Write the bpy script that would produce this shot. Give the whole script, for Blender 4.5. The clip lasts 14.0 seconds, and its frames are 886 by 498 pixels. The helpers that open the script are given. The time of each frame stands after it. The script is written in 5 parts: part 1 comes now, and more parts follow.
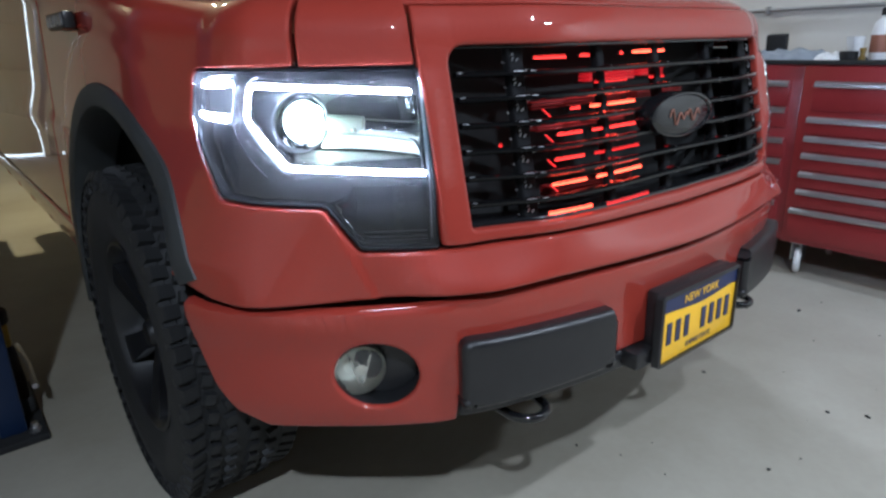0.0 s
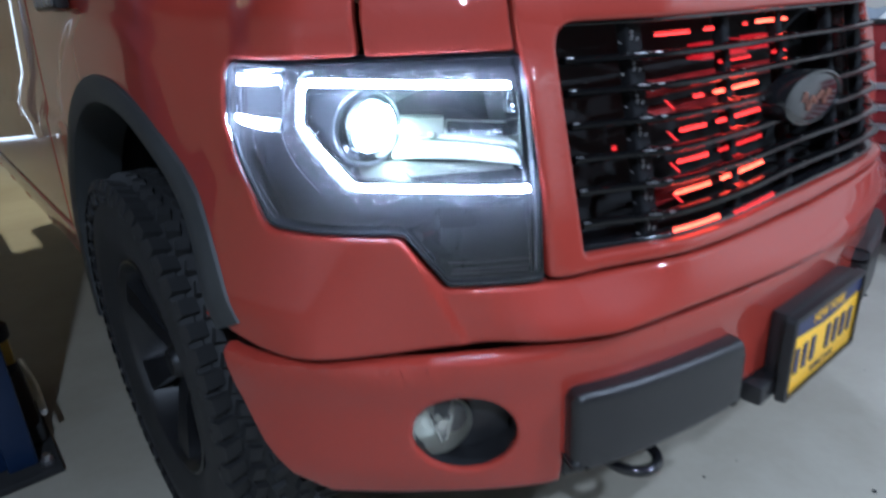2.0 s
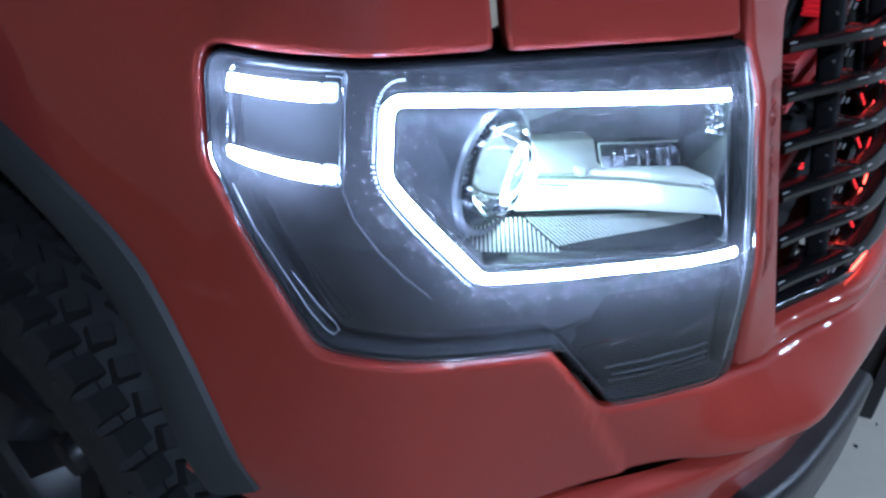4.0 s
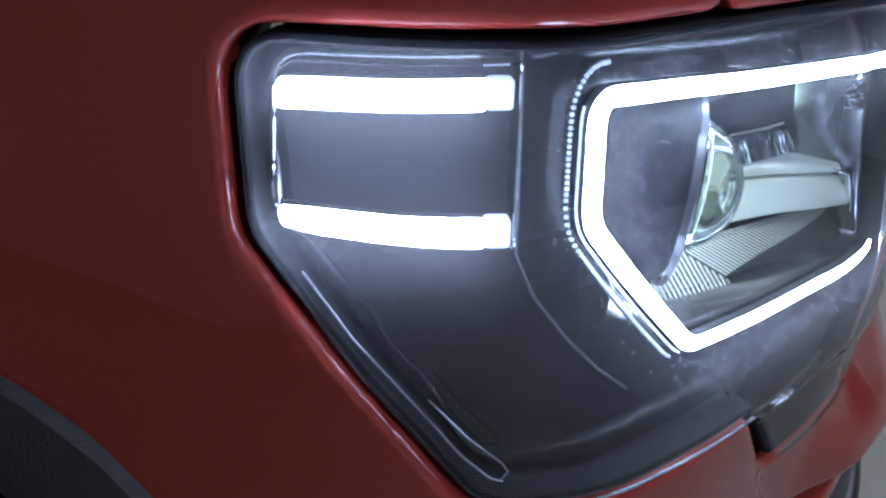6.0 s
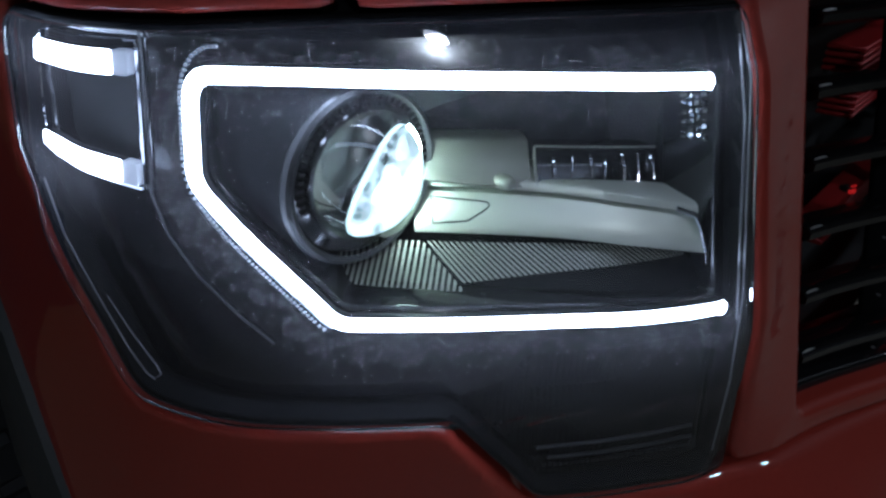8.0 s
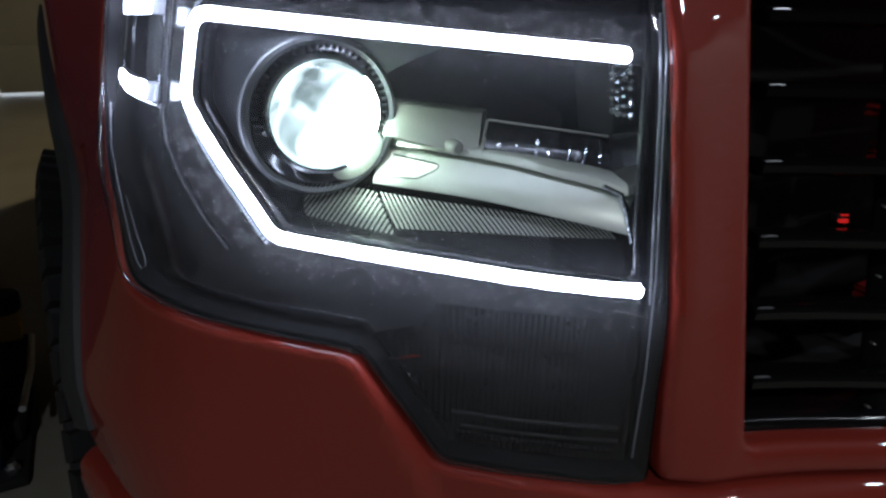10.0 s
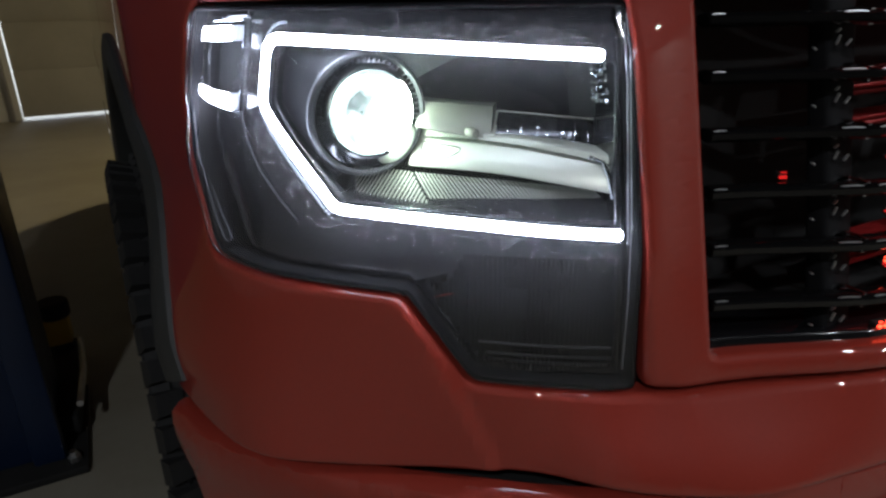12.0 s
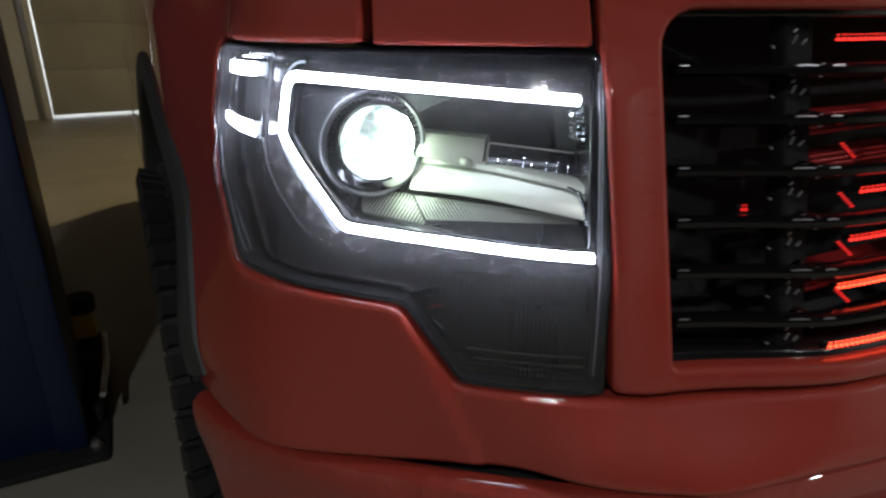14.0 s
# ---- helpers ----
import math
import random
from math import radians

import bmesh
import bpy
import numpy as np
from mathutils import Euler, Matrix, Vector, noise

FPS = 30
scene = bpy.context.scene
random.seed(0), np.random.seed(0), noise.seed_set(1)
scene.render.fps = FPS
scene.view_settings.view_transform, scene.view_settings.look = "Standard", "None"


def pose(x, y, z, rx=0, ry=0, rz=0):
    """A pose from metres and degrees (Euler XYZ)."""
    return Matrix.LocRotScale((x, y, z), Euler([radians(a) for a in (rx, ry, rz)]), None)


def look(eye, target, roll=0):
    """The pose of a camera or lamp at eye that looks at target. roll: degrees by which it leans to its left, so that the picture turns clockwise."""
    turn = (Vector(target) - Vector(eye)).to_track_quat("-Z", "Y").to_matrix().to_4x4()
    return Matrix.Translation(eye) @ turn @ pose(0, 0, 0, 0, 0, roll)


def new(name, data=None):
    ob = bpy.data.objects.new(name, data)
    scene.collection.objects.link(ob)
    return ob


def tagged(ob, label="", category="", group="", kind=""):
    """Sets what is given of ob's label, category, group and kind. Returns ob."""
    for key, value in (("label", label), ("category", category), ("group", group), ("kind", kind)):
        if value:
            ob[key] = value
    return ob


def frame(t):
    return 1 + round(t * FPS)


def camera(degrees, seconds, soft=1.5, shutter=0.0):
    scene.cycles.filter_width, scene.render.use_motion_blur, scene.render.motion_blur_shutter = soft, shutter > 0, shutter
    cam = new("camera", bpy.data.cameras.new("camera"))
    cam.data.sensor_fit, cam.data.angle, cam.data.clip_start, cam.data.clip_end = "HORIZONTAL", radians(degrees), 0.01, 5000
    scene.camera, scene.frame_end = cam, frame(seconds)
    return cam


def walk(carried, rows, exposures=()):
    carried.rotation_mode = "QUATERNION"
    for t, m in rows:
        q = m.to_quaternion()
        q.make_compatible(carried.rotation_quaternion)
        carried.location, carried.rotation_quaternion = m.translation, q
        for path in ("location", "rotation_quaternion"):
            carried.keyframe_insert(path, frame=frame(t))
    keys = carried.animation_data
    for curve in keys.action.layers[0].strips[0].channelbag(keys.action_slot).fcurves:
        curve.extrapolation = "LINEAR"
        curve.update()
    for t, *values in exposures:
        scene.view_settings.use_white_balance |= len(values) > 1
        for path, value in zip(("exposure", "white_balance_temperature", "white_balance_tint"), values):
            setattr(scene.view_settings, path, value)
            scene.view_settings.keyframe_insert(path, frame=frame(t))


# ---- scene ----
cam = camera(70.0, 14.0, soft=2.6, shutter=0.4)
PATH = [
    (0, (-1.23, -0.806, 1.114), (-0.039, 0.677, 0.496), -1.4),
    (0.5, (-1.24, -0.804, 1.113), (-0.049, 0.678, 0.492), -0.4),
    (1, (-1.247, -0.796, 1.112), (-0.051, 0.676, 0.477), -0.6),
    (1.5, (-1.26, -0.741, 1.096), (-0.074, 0.728, 0.436), -1.2),
    (2, (-1.191, -0.528, 1.138), (-0.02, 0.927, 0.421), -2.9),
    (2.2, (-1.172, -0.453, 1.16), (0.024, 0.995, 0.471), -1.9),
    (4.3, (-1.111, 0.031, 1.181), (0.359, 0.897, 0.137), -2.3),
    (4.5, (-1.1, 0.085, 1.176), (0.439, 0.845, 0.149), -4.5),
    (5, (-1.063, 0.182, 1.148), (0.548, 0.714, 0.088), -0.4),
    (5.5, (-1.059, 0.224, 1.141), (0.629, 0.65, 0.157), 0.2),
    (6, (-1.064, 0.232, 1.126), (0.637, 0.626, 0.151), 1.0),
    (6.5, (-1.058, 0.219, 1.122), (0.599, 0.658, 0.092), 0.1),
    (7, (-1.006, 0.153, 1.112), (0.59, 0.842, 0.123), 1.1),
    (7.5, (-0.976, 0.005, 1.108), (0.433, 1.025, 0.122), -2.4),
    (8, (-0.935, -0.077, 1.132), (0.292, 1.148, 0.136), -1.5),
    (10.3, (-0.863, -0.248, 1.06), (0.029, 1.393, 0.344), 1.6),
    (10.5, (-0.884, -0.273, 1.059), (0.013, 1.369, 0.351), 1.6),
    (11, (-0.904, -0.314, 1.073), (-0.01, 1.336, 0.384), -1.0),
    (11.5, (-0.914, -0.316, 1.078), (-0.045, 1.351, 0.394), -2.0),
    (12, (-0.928, -0.316, 1.077), (-0.067, 1.339, 0.356), -1.3),
    (12.5, (-0.909, -0.318, 1.081), (-0.04, 1.346, 0.392), -0.7),
    (13, (-0.915, -0.309, 1.083), (-0.067, 1.352, 0.359), -0.1),
    (13.5, (-0.922, -0.307, 1.089), (-0.079, 1.356, 0.367), -1.3),
    (14, (-0.936, -0.377, 1.11), (-0.119, 1.307, 0.405), -0.2),
]
EXPOSURES = [(0.0, 0.66, 5050, 8), (2.2, 0.74, 4650, 9), (4.4, 0.1, 4450, 9), (5.5, -0.25, 4700, 10), (6.5, -0.9, 4950, 11), (7.0, -1.15, 4950, 10), (8.0, -2.15, 5100, 9), (10.4, -1.45, 5600, 10), (12.0, -1.0, 5800, 10), (14.0, -0.85, 5950, 10)]
walk(cam, [(t, look(e, g, r)) for t, e, g, r in PATH], EXPOSURES)

# ---- world, lamps ----
world = bpy.data.worlds.new("world")
scene.world = world
world.use_nodes = True
wn = world.node_tree.nodes
sky = wn.new("ShaderNodeTexSky")
sky.sky_type, sky.sun_disc = "NISHITA", False
sky.sun_elevation, sky.sun_rotation = radians(40), radians(200)
world.node_tree.links.new(sky.outputs[0], wn["Background"].inputs[0])
wn["Background"].inputs[1].default_value = 0.15

LAMP_POWER = 54.0
LAMPS = [(-2.1, -1.95, 1.3, (1.0, 0.965, 0.91)), (0.5, -1.95, 0.85, (1.0, 0.965, 0.91)), (1.7, -2.9, 0.65, (1.0, 0.965, 0.91)), (1.9, 2.6, 0.4, (1.0, 0.95, 0.88)), (-0.15, 4.6, 1.05, (1.0, 0.76, 0.36))]
CEILING = 3.1


# ---- materials ----
def nodes_of(m):
    return m.node_tree.nodes, m.node_tree.links


def material(name, base, rough=0.5, metal=0.0, coat=0.0, coat_rough=0.03, spec=0.5, var=0.0, var_scale=6.0,
             bump=0.0, bump_scale=200.0, wear=0.0, stain=None, stain_scale=1.5, detail=6.0):
    """A procedural surface: colour variation at a coarse and a fine scale, roughness variation, fine relief."""
    m = bpy.data.materials.new(name)
    m.use_nodes = True
    n, l = nodes_of(m)
    p = n["Principled BSDF"]
    p.inputs["Base Color"].default_value = (*base, 1)
    p.inputs["Roughness"].default_value = rough
    p.inputs["Metallic"].default_value = metal
    p.inputs["Coat Weight"].default_value = coat
    p.inputs["Coat Roughness"].default_value = coat_rough
    p.inputs["Specular IOR Level"].default_value = spec
    tc = n.new("ShaderNodeTexCoord")
    if var or stain:
        big = n.new("ShaderNodeTexNoise")
        big.inputs["Scale"].default_value = stain_scale if stain else var_scale
        big.inputs["Detail"].default_value = detail
        big.inputs["Roughness"].default_value = 0.65
        l.new(tc.outputs["Object"], big.inputs["Vector"])
        fine = n.new("ShaderNodeTexNoise")
        fine.inputs["Scale"].default_value = var_scale * 14
        fine.inputs["Detail"].default_value = 4
        l.new(tc.outputs["Object"], fine.inputs["Vector"])
        ramp = n.new("ShaderNodeMapRange")
        ramp.inputs["From Min"].default_value, ramp.inputs["From Max"].default_value = 0.35, 0.68
        l.new(big.outputs[0], ramp.inputs["Value"])
        mix = n.new("ShaderNodeMix")
        mix.data_type = "RGBA"
        lo = stain if stain else tuple(c * (1 - var) for c in base)
        mix.inputs["A"].default_value = (*lo, 1)
        mix.inputs["B"].default_value = (*base, 1)
        l.new(ramp.outputs[0], mix.inputs["Factor"])
        mix2 = n.new("ShaderNodeMix")
        mix2.data_type, mix2.blend_type = "RGBA", "MULTIPLY"
        mix2.inputs["Factor"].default_value = min(1.0, var * 1.6)
        l.new(mix.outputs["Result"], mix2.inputs["A"])
        grey = n.new("ShaderNodeMapRange")
        grey.inputs["To Min"].default_value, grey.inputs["To Max"].default_value = 0.7, 1.15
        l.new(fine.outputs[0], grey.inputs["Value"])
        l.new(grey.outputs[0], mix2.inputs["B"])
        l.new(mix2.outputs["Result"], p.inputs["Base Color"])
        if wear:
            rr = n.new("ShaderNodeMapRange")
            rr.inputs["To Min"].default_value, rr.inputs["To Max"].default_value = max(0.02, rough - wear), min(1, rough + wear)
            l.new(big.outputs[0], rr.inputs["Value"])
            l.new(rr.outputs[0], p.inputs["Roughness"])
    if bump:
        nb = n.new("ShaderNodeTexNoise")
        nb.inputs["Scale"].default_value = bump_scale
        nb.inputs["Detail"].default_value = 3
        l.new(tc.outputs["Object"], nb.inputs["Vector"])
        bp = n.new("ShaderNodeBump")
        bp.inputs["Strength"].default_value = bump
        bp.inputs["Distance"].default_value = 0.002
        l.new(nb.outputs[0], bp.inputs["Height"])
        l.new(bp.outputs[0], p.inputs["Normal"])
    return m


def glowing(name, colour, strength, sampled=True, base=(0.8, 0.8, 0.8)):
    m = bpy.data.materials.new(name)
    m.use_nodes = True
    n, l = nodes_of(m)
    p = n["Principled BSDF"]
    p.inputs["Base Color"].default_value = (*base, 1)
    p.inputs["Emission Color"].default_value = (*colour, 1)
    p.inputs["Emission Strength"].default_value = strength
    if not sampled:
        m.cycles.emission_sampling = "NONE"
    p.inputs["Roughness"].default_value = 0.3
    return m


def clear(name, tint, gloss_rough=0.02, haze=0.0, film=(0.35, 0.37, 0.42)):
    """A clear moulded cover: what lies behind shows through, with Fresnel gloss and a trace of haze."""
    m = bpy.data.materials.new(name)
    m.use_nodes = True
    n, l = nodes_of(m)
    n.remove(n["Principled BSDF"])
    tr, gl, fr, mx = (n.new("ShaderNode" + k) for k in ("BsdfTransparent", "BsdfGlossy", "Fresnel", "MixShader"))
    tr.inputs[0].default_value = (*tint, 1)
    gl.inputs["Roughness"].default_value = gloss_rough
    fr.inputs[0].default_value = 1.45
    l.new(fr.outputs[0], mx.inputs[0])
    if haze:
        df, m2 = n.new("ShaderNodeBsdfDiffuse"), n.new("ShaderNodeMixShader")
        df.inputs[0].default_value = (*film, 1)
        tl, m3 = n.new("ShaderNodeBsdfTranslucent"), n.new("ShaderNodeMixShader")
        tl.inputs[0].default_value = (1.0, 0.92, 0.93, 1)
        m2.inputs[0].default_value, m3.inputs[0].default_value = haze, 0.5
        l.new(df.outputs[0], m3.inputs[1]), l.new(tl.outputs[0], m3.inputs[2])
        l.new(tr.outputs[0], m2.inputs[1]), l.new(m3.outputs[0], m2.inputs[2])
        l.new(m2.outputs[0], mx.inputs[1])
    else:
        l.new(tr.outputs[0], mx.inputs[1])
    l.new(gl.outputs[0], mx.inputs[2])
    l.new(mx.outputs[0], n["Material Output"].inputs[0])
    return m


def glass(name, ior=1.5):
    m = bpy.data.materials.new(name)
    m.use_nodes = True
    n, l = nodes_of(m)
    n.remove(n["Principled BSDF"])
    g = n.new("ShaderNodeBsdfGlass")
    g.inputs["IOR"].default_value, g.inputs["Roughness"].default_value = ior, 0.0
    l.new(g.outputs[0], n["Material Output"].inputs[0])
    return m


RED = material("red_gloss_paint", (0.26, 0.031, 0.019), 0.5, 0.0, 1.0, 0.008, spec=0.12, var=0.05, var_scale=300, bump=0.006, bump_scale=700)
BLACK_GLOSS = material("gloss_black_plastic", (0.007, 0.007, 0.008), 0.14, coat=0.3)
BLACK_SATIN = material("satin_black_plastic", (0.014, 0.014, 0.015), 0.38)
BLACK_GRAIN = material("grained_black_plastic", (0.015, 0.0145, 0.0155), 0.33, var=0.25, var_scale=25, bump=0.22, bump_scale=700, wear=0.1)
FLARE_GREY = material("weathered_grey_plastic", (0.033, 0.0360, 0.038), 0.55, var=0.3, var_scale=12, bump=0.3, bump_scale=500, wear=0.1)
MATT_BLACK = material("matt_black_plastic", (0.008, 0.008, 0.009), 0.75, spec=0.15, var=0.2, var_scale=40)
RING_GREY = material("dark_satin_ring", (0.05, 0.05, 0.052), 0.4, 0.3, var=0.1)
SLAT_BLACK = material("deep_gloss_black", (0.004, 0.004, 0.0043), 0.17, spec=0.45)
WALL_DARK = material("dark_unseen_wall", (0.085, 0.075, 0.065), 0.8, var=0.3, var_scale=2, bump=0.2, bump_scale=40)
RIM_SPILL = glowing("added_rim_emission", (0.82, 1.0, 0.74), 1150.0)
ARC = glowing("discharge_arc", (0.86, 1.0, 0.95), 30.0, False)
BOWL_EMIT = glowing("bowl_wall_emission", (0.84, 1.0, 0.90), 1.7, False)
# uneven emission by cell stands in for light reflected off the bowl's small facets
bn, bl = nodes_of(BOWL_EMIT)
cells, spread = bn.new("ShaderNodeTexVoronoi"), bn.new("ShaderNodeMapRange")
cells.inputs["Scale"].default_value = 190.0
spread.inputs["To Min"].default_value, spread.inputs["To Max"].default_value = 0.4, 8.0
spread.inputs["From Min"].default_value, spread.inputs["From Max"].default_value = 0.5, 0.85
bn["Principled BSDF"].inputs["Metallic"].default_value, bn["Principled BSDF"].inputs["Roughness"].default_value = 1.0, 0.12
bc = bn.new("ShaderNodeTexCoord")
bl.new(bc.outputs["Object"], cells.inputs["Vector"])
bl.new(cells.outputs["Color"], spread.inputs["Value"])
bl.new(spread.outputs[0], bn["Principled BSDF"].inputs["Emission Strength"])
BOWL_GLOW = glowing("bowl_rim_emission", (0.82, 1.0, 0.86), 1.6, False)
BEAM_SOFT = glowing("added_ring_emission", (0.80, 1.0, 0.90), 16.0, False)
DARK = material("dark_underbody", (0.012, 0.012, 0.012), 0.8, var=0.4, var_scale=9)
SEAL = material("black_rubber_seal", (0.005, 0.005, 0.0055), 0.7, spec=0.06)
CLEAR_EDGE = material("moulded_clear_edge", (0.22, 0.22, 0.23), 0.14, 0.3)
FLUTED = material("dark_fluted_plastic", (0.026, 0.026, 0.0255), 0.24, 0.3, var=0.1, var_scale=60)
SILVER = material("silvered_reflector", (0.86, 0.87, 0.80), 0.35, 0.1, var=0.1, var_scale=60)
RUBBER = material("tyre_rubber", (0.009, 0.009, 0.0095), 0.72, var=0.35, var_scale=14, bump=0.35, bump_scale=260, wear=0.1)
RIM = material("black_painted_alloy", (0.008, 0.008, 0.009), 0.4, 0.2, coat=0.1, var=0.2)
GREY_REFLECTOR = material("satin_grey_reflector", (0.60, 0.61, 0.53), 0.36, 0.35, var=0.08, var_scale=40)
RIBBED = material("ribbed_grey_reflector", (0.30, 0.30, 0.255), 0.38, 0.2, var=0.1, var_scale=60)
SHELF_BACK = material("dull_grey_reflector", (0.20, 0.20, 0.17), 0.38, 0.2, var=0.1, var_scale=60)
CHROME = material("chrome", (0.75, 0.76, 0.78), 0.08, 1.0, var=0.06, var_scale=30)
STEEL = material("brushed_steel", (0.62, 0.62, 0.63), 0.3, 1.0, var=0.15, var_scale=25, bump=0.1)
# the cover's haze stands in for lens glare round the led tubes
LENS = clear("clear_headlight_cover", (0.93, 0.94, 0.95), 0.015, 0.020, (0.42, 0.375, 0.36))
GLASS = glass("projector_glass")
DRL = glowing("white_led_tube", (0.84, 0.88, 1.0), 120.0)
DRL_FAINT = glowing("faint_led_teeth", (0.75, 0.83, 1.0), 0.7, False)
DRL_DIM = glowing("dim_led_edge", (0.78, 0.83, 1.0), 1.3, False)
BEAM = glowing("projector_light", (0.82, 1.0, 0.90), 9.0, False)
RED_LED = glowing("red_led", (1.0, 0.06, 0.02), 9.5, base=(0.20, 0.012, 0.012))
RED_DIM = glowing("dim_red_led", (1.0, 0.03, 0.018), 4.0, base=(0.20, 0.012, 0.012))
RED_FAINT = glowing("faint_red_led", (1.0, 0.02, 0.015), 1.4, base=(0.20, 0.012, 0.012))
FIN_LED_GLOW = glowing("fin_glow_from_leds", (1.0, 0.015, 0.02), 0.30, False, base=(0.20, 0.012, 0.012))
FIN_LED_TINT = material("fin_tinted_by_leds", (0.35, 0.02, 0.02), 0.4, 0.3, var=0.2)
FLOOR = material("painted_concrete", (0.37, 0.345, 0.285), 0.5, var=0.14, var_scale=3.0, stain=(0.26, 0.236, 0.185), stain_scale=0.9, bump=0.12, bump_scale=90, wear=0.12, spec=0.4)
WALL_WHITE = material("white_painted_block", (0.72, 0.70, 0.64), 0.75, var=0.08, var_scale=2, bump=0.25, bump_scale=60, stain=(0.62, 0.6, 0.54), stain_scale=0.8)
CEIL_DARK = material("darkened_ceiling", (0.11, 0.105, 0.10), 0.85, var=0.06, var_scale=2)
DOOR_PAINT = material("cream_door_panel", (0.50, 0.47, 0.38), 0.6, var=0.1, var_scale=3, bump=0.15, bump_scale=140, stain=(0.42, 0.39, 0.31))
LIFT_BLUE = material("blue_lift_paint", (0.006, 0.017, 0.055), 0.4, var=0.25, var_scale=5, bump=0.1, bump_scale=120, wear=0.15)
YELLOW = material("yellow_plastic", (0.55, 0.34, 0.02), 0.45, var=0.2, var_scale=12)
TOOL_RED = material("red_tool_cabinet_enamel", (0.23, 0.022, 0.024), 0.35, var=0.12, var_scale=6, coat=0.2, bump=0.04, bump_scale=300, wear=0.08)
ALU = material("aluminium_pull", (0.74, 0.74, 0.75), 0.32, 0.9, var=0.12, var_scale=18)
WHITE_PLASTIC = material("white_plastic", (0.74, 0.74, 0.73), 0.4, var=0.06)
GREY_CLOTH = material("grey_folded_cloth", (0.32, 0.35, 0.39), 0.9, var=0.3, var_scale=18, bump=0.5, bump_scale=120)
BRASS = material("brass", (0.5, 0.36, 0.12), 0.3, 0.9, var=0.2)
PLATE_YELLOW = material("yellow_plate_sheeting", (0.86, 0.50, 0.012), 0.38, var=0.05, var_scale=20)
PLATE_BLUE = material("dark_blue_plate_band", (0.012, 0.02, 0.075), 0.4, var=0.1)
FOG_GLASS = clear("fog_lamp_glass", (0.97, 0.98, 0.94), 0.03, 0.09, (0.90, 0.90, 0.84))
PIPE = material("galvanised_conduit", (0.45, 0.45, 0.44), 0.45, 0.7, var=0.15)
TUBE_LIGHT = glowing("lit_diffuser", (1.0, 0.96, 0.90), 60.0)
BADGE_GREY = material("dull_chrome_badge", (0.32, 0.32, 0.34), 0.35, 0.8, var=0.2)
COPPER = material("faded_badge_script", (0.30, 0.13, 0.085), 0.45, 0.3, var=0.2)


# ---- building blocks ----
def link_mesh(name, bm, mat, smooth=True, weighted=False):
    me = bpy.data.meshes.new(name)
    bm.normal_update()
    bm.to_mesh(me)
    bm.free()
    for f in me.polygons:
        f.use_smooth = smooth
    me.materials.append(mat)
    ob = new(name, me)
    if smooth:
        me.set_sharp_from_angle(angle=radians(38))
    if weighted:
        wm = ob.modifiers.new("weighted", "WEIGHTED_NORMAL")
        wm.keep_sharp = True
    return ob


def part(name, bm, mat, parent=None, label="", smooth=True, weighted=False):
    ob = link_mesh(name, bm, mat, smooth, weighted)
    if parent is not None:
        ob.parent = parent
    if label:
        tagged(ob, label)
    return ob


def thing(name, label, category, group="", kind="", at=(0, 0, 0)):
    ob = new(name)
    ob.location = at
    ob.empty_display_size = 0.1
    return tagged(ob, label, category, group, kind)


def structure(name, bm, mat, label="", smooth=False):
    ob = link_mesh(name, bm, mat, smooth)
    return tagged(ob, label, kind="structure", category="structure")


def box_into(bm, lo, hi, bevel=0.0, segs=2, m=None):
    lo, hi = Vector(lo), Vector(hi)
    geo = bmesh.ops.create_cube(bm, size=1.0)
    vs = geo["verts"]
    for v in vs:
        v.co = Vector((lo[i] + (v.co[i] + 0.5) * (hi[i] - lo[i]) for i in range(3)))
    if bevel:
        es = list({e for v in vs for e in v.link_edges})
        out = bmesh.ops.bevel(bm, geom=es, offset=bevel, segments=segs, affect="EDGES", profile=0.5)
        vs = list({v for f in out["faces"] for v in f.verts} | {v for v in vs if v.is_valid})
    if m is not None:
        bmesh.ops.transform(bm, matrix=m, verts=vs)
    return vs


def box(lo, hi, bevel=0.0, segs=2, m=None):
    bm = bmesh.new()
    box_into(bm, lo, hi, bevel, segs, m)
    return bm


def lathe(profile, n=32, m=None, bm=None, closed=False):
    """Turn a profile of (radius, height) about the z axis; m places it."""
    bm = bm or bmesh.new()
    m = m or Matrix()
    rings = []
    for r, h in profile:
        if r < 1e-6:
            rings.append([bm.verts.new(m @ Vector((0, 0, h)))])
        else:
            rings.append([bm.verts.new(m @ Vector((r * math.cos(2 * math.pi * i / n), r * math.sin(2 * math.pi * i / n), h))) for i in range(n)])
    pairs = list(zip(rings, rings[1:])) + ([(rings[-1], rings[0])] if closed else [])
    for a, b in pairs:
        for i in range(n):
            j = (i + 1) % n
            if len(a) == 1 and len(b) > 1:
                bm.faces.new((a[0], b[i], b[j]))
            elif len(b) == 1 and len(a) > 1:
                bm.faces.new((a[i], b[0], a[j]))
            elif len(a) > 1:
                bm.faces.new((a[i], b[i], b[j], a[j]))
    bmesh.ops.recalc_face_normals(bm, faces=bm.faces)
    return bm


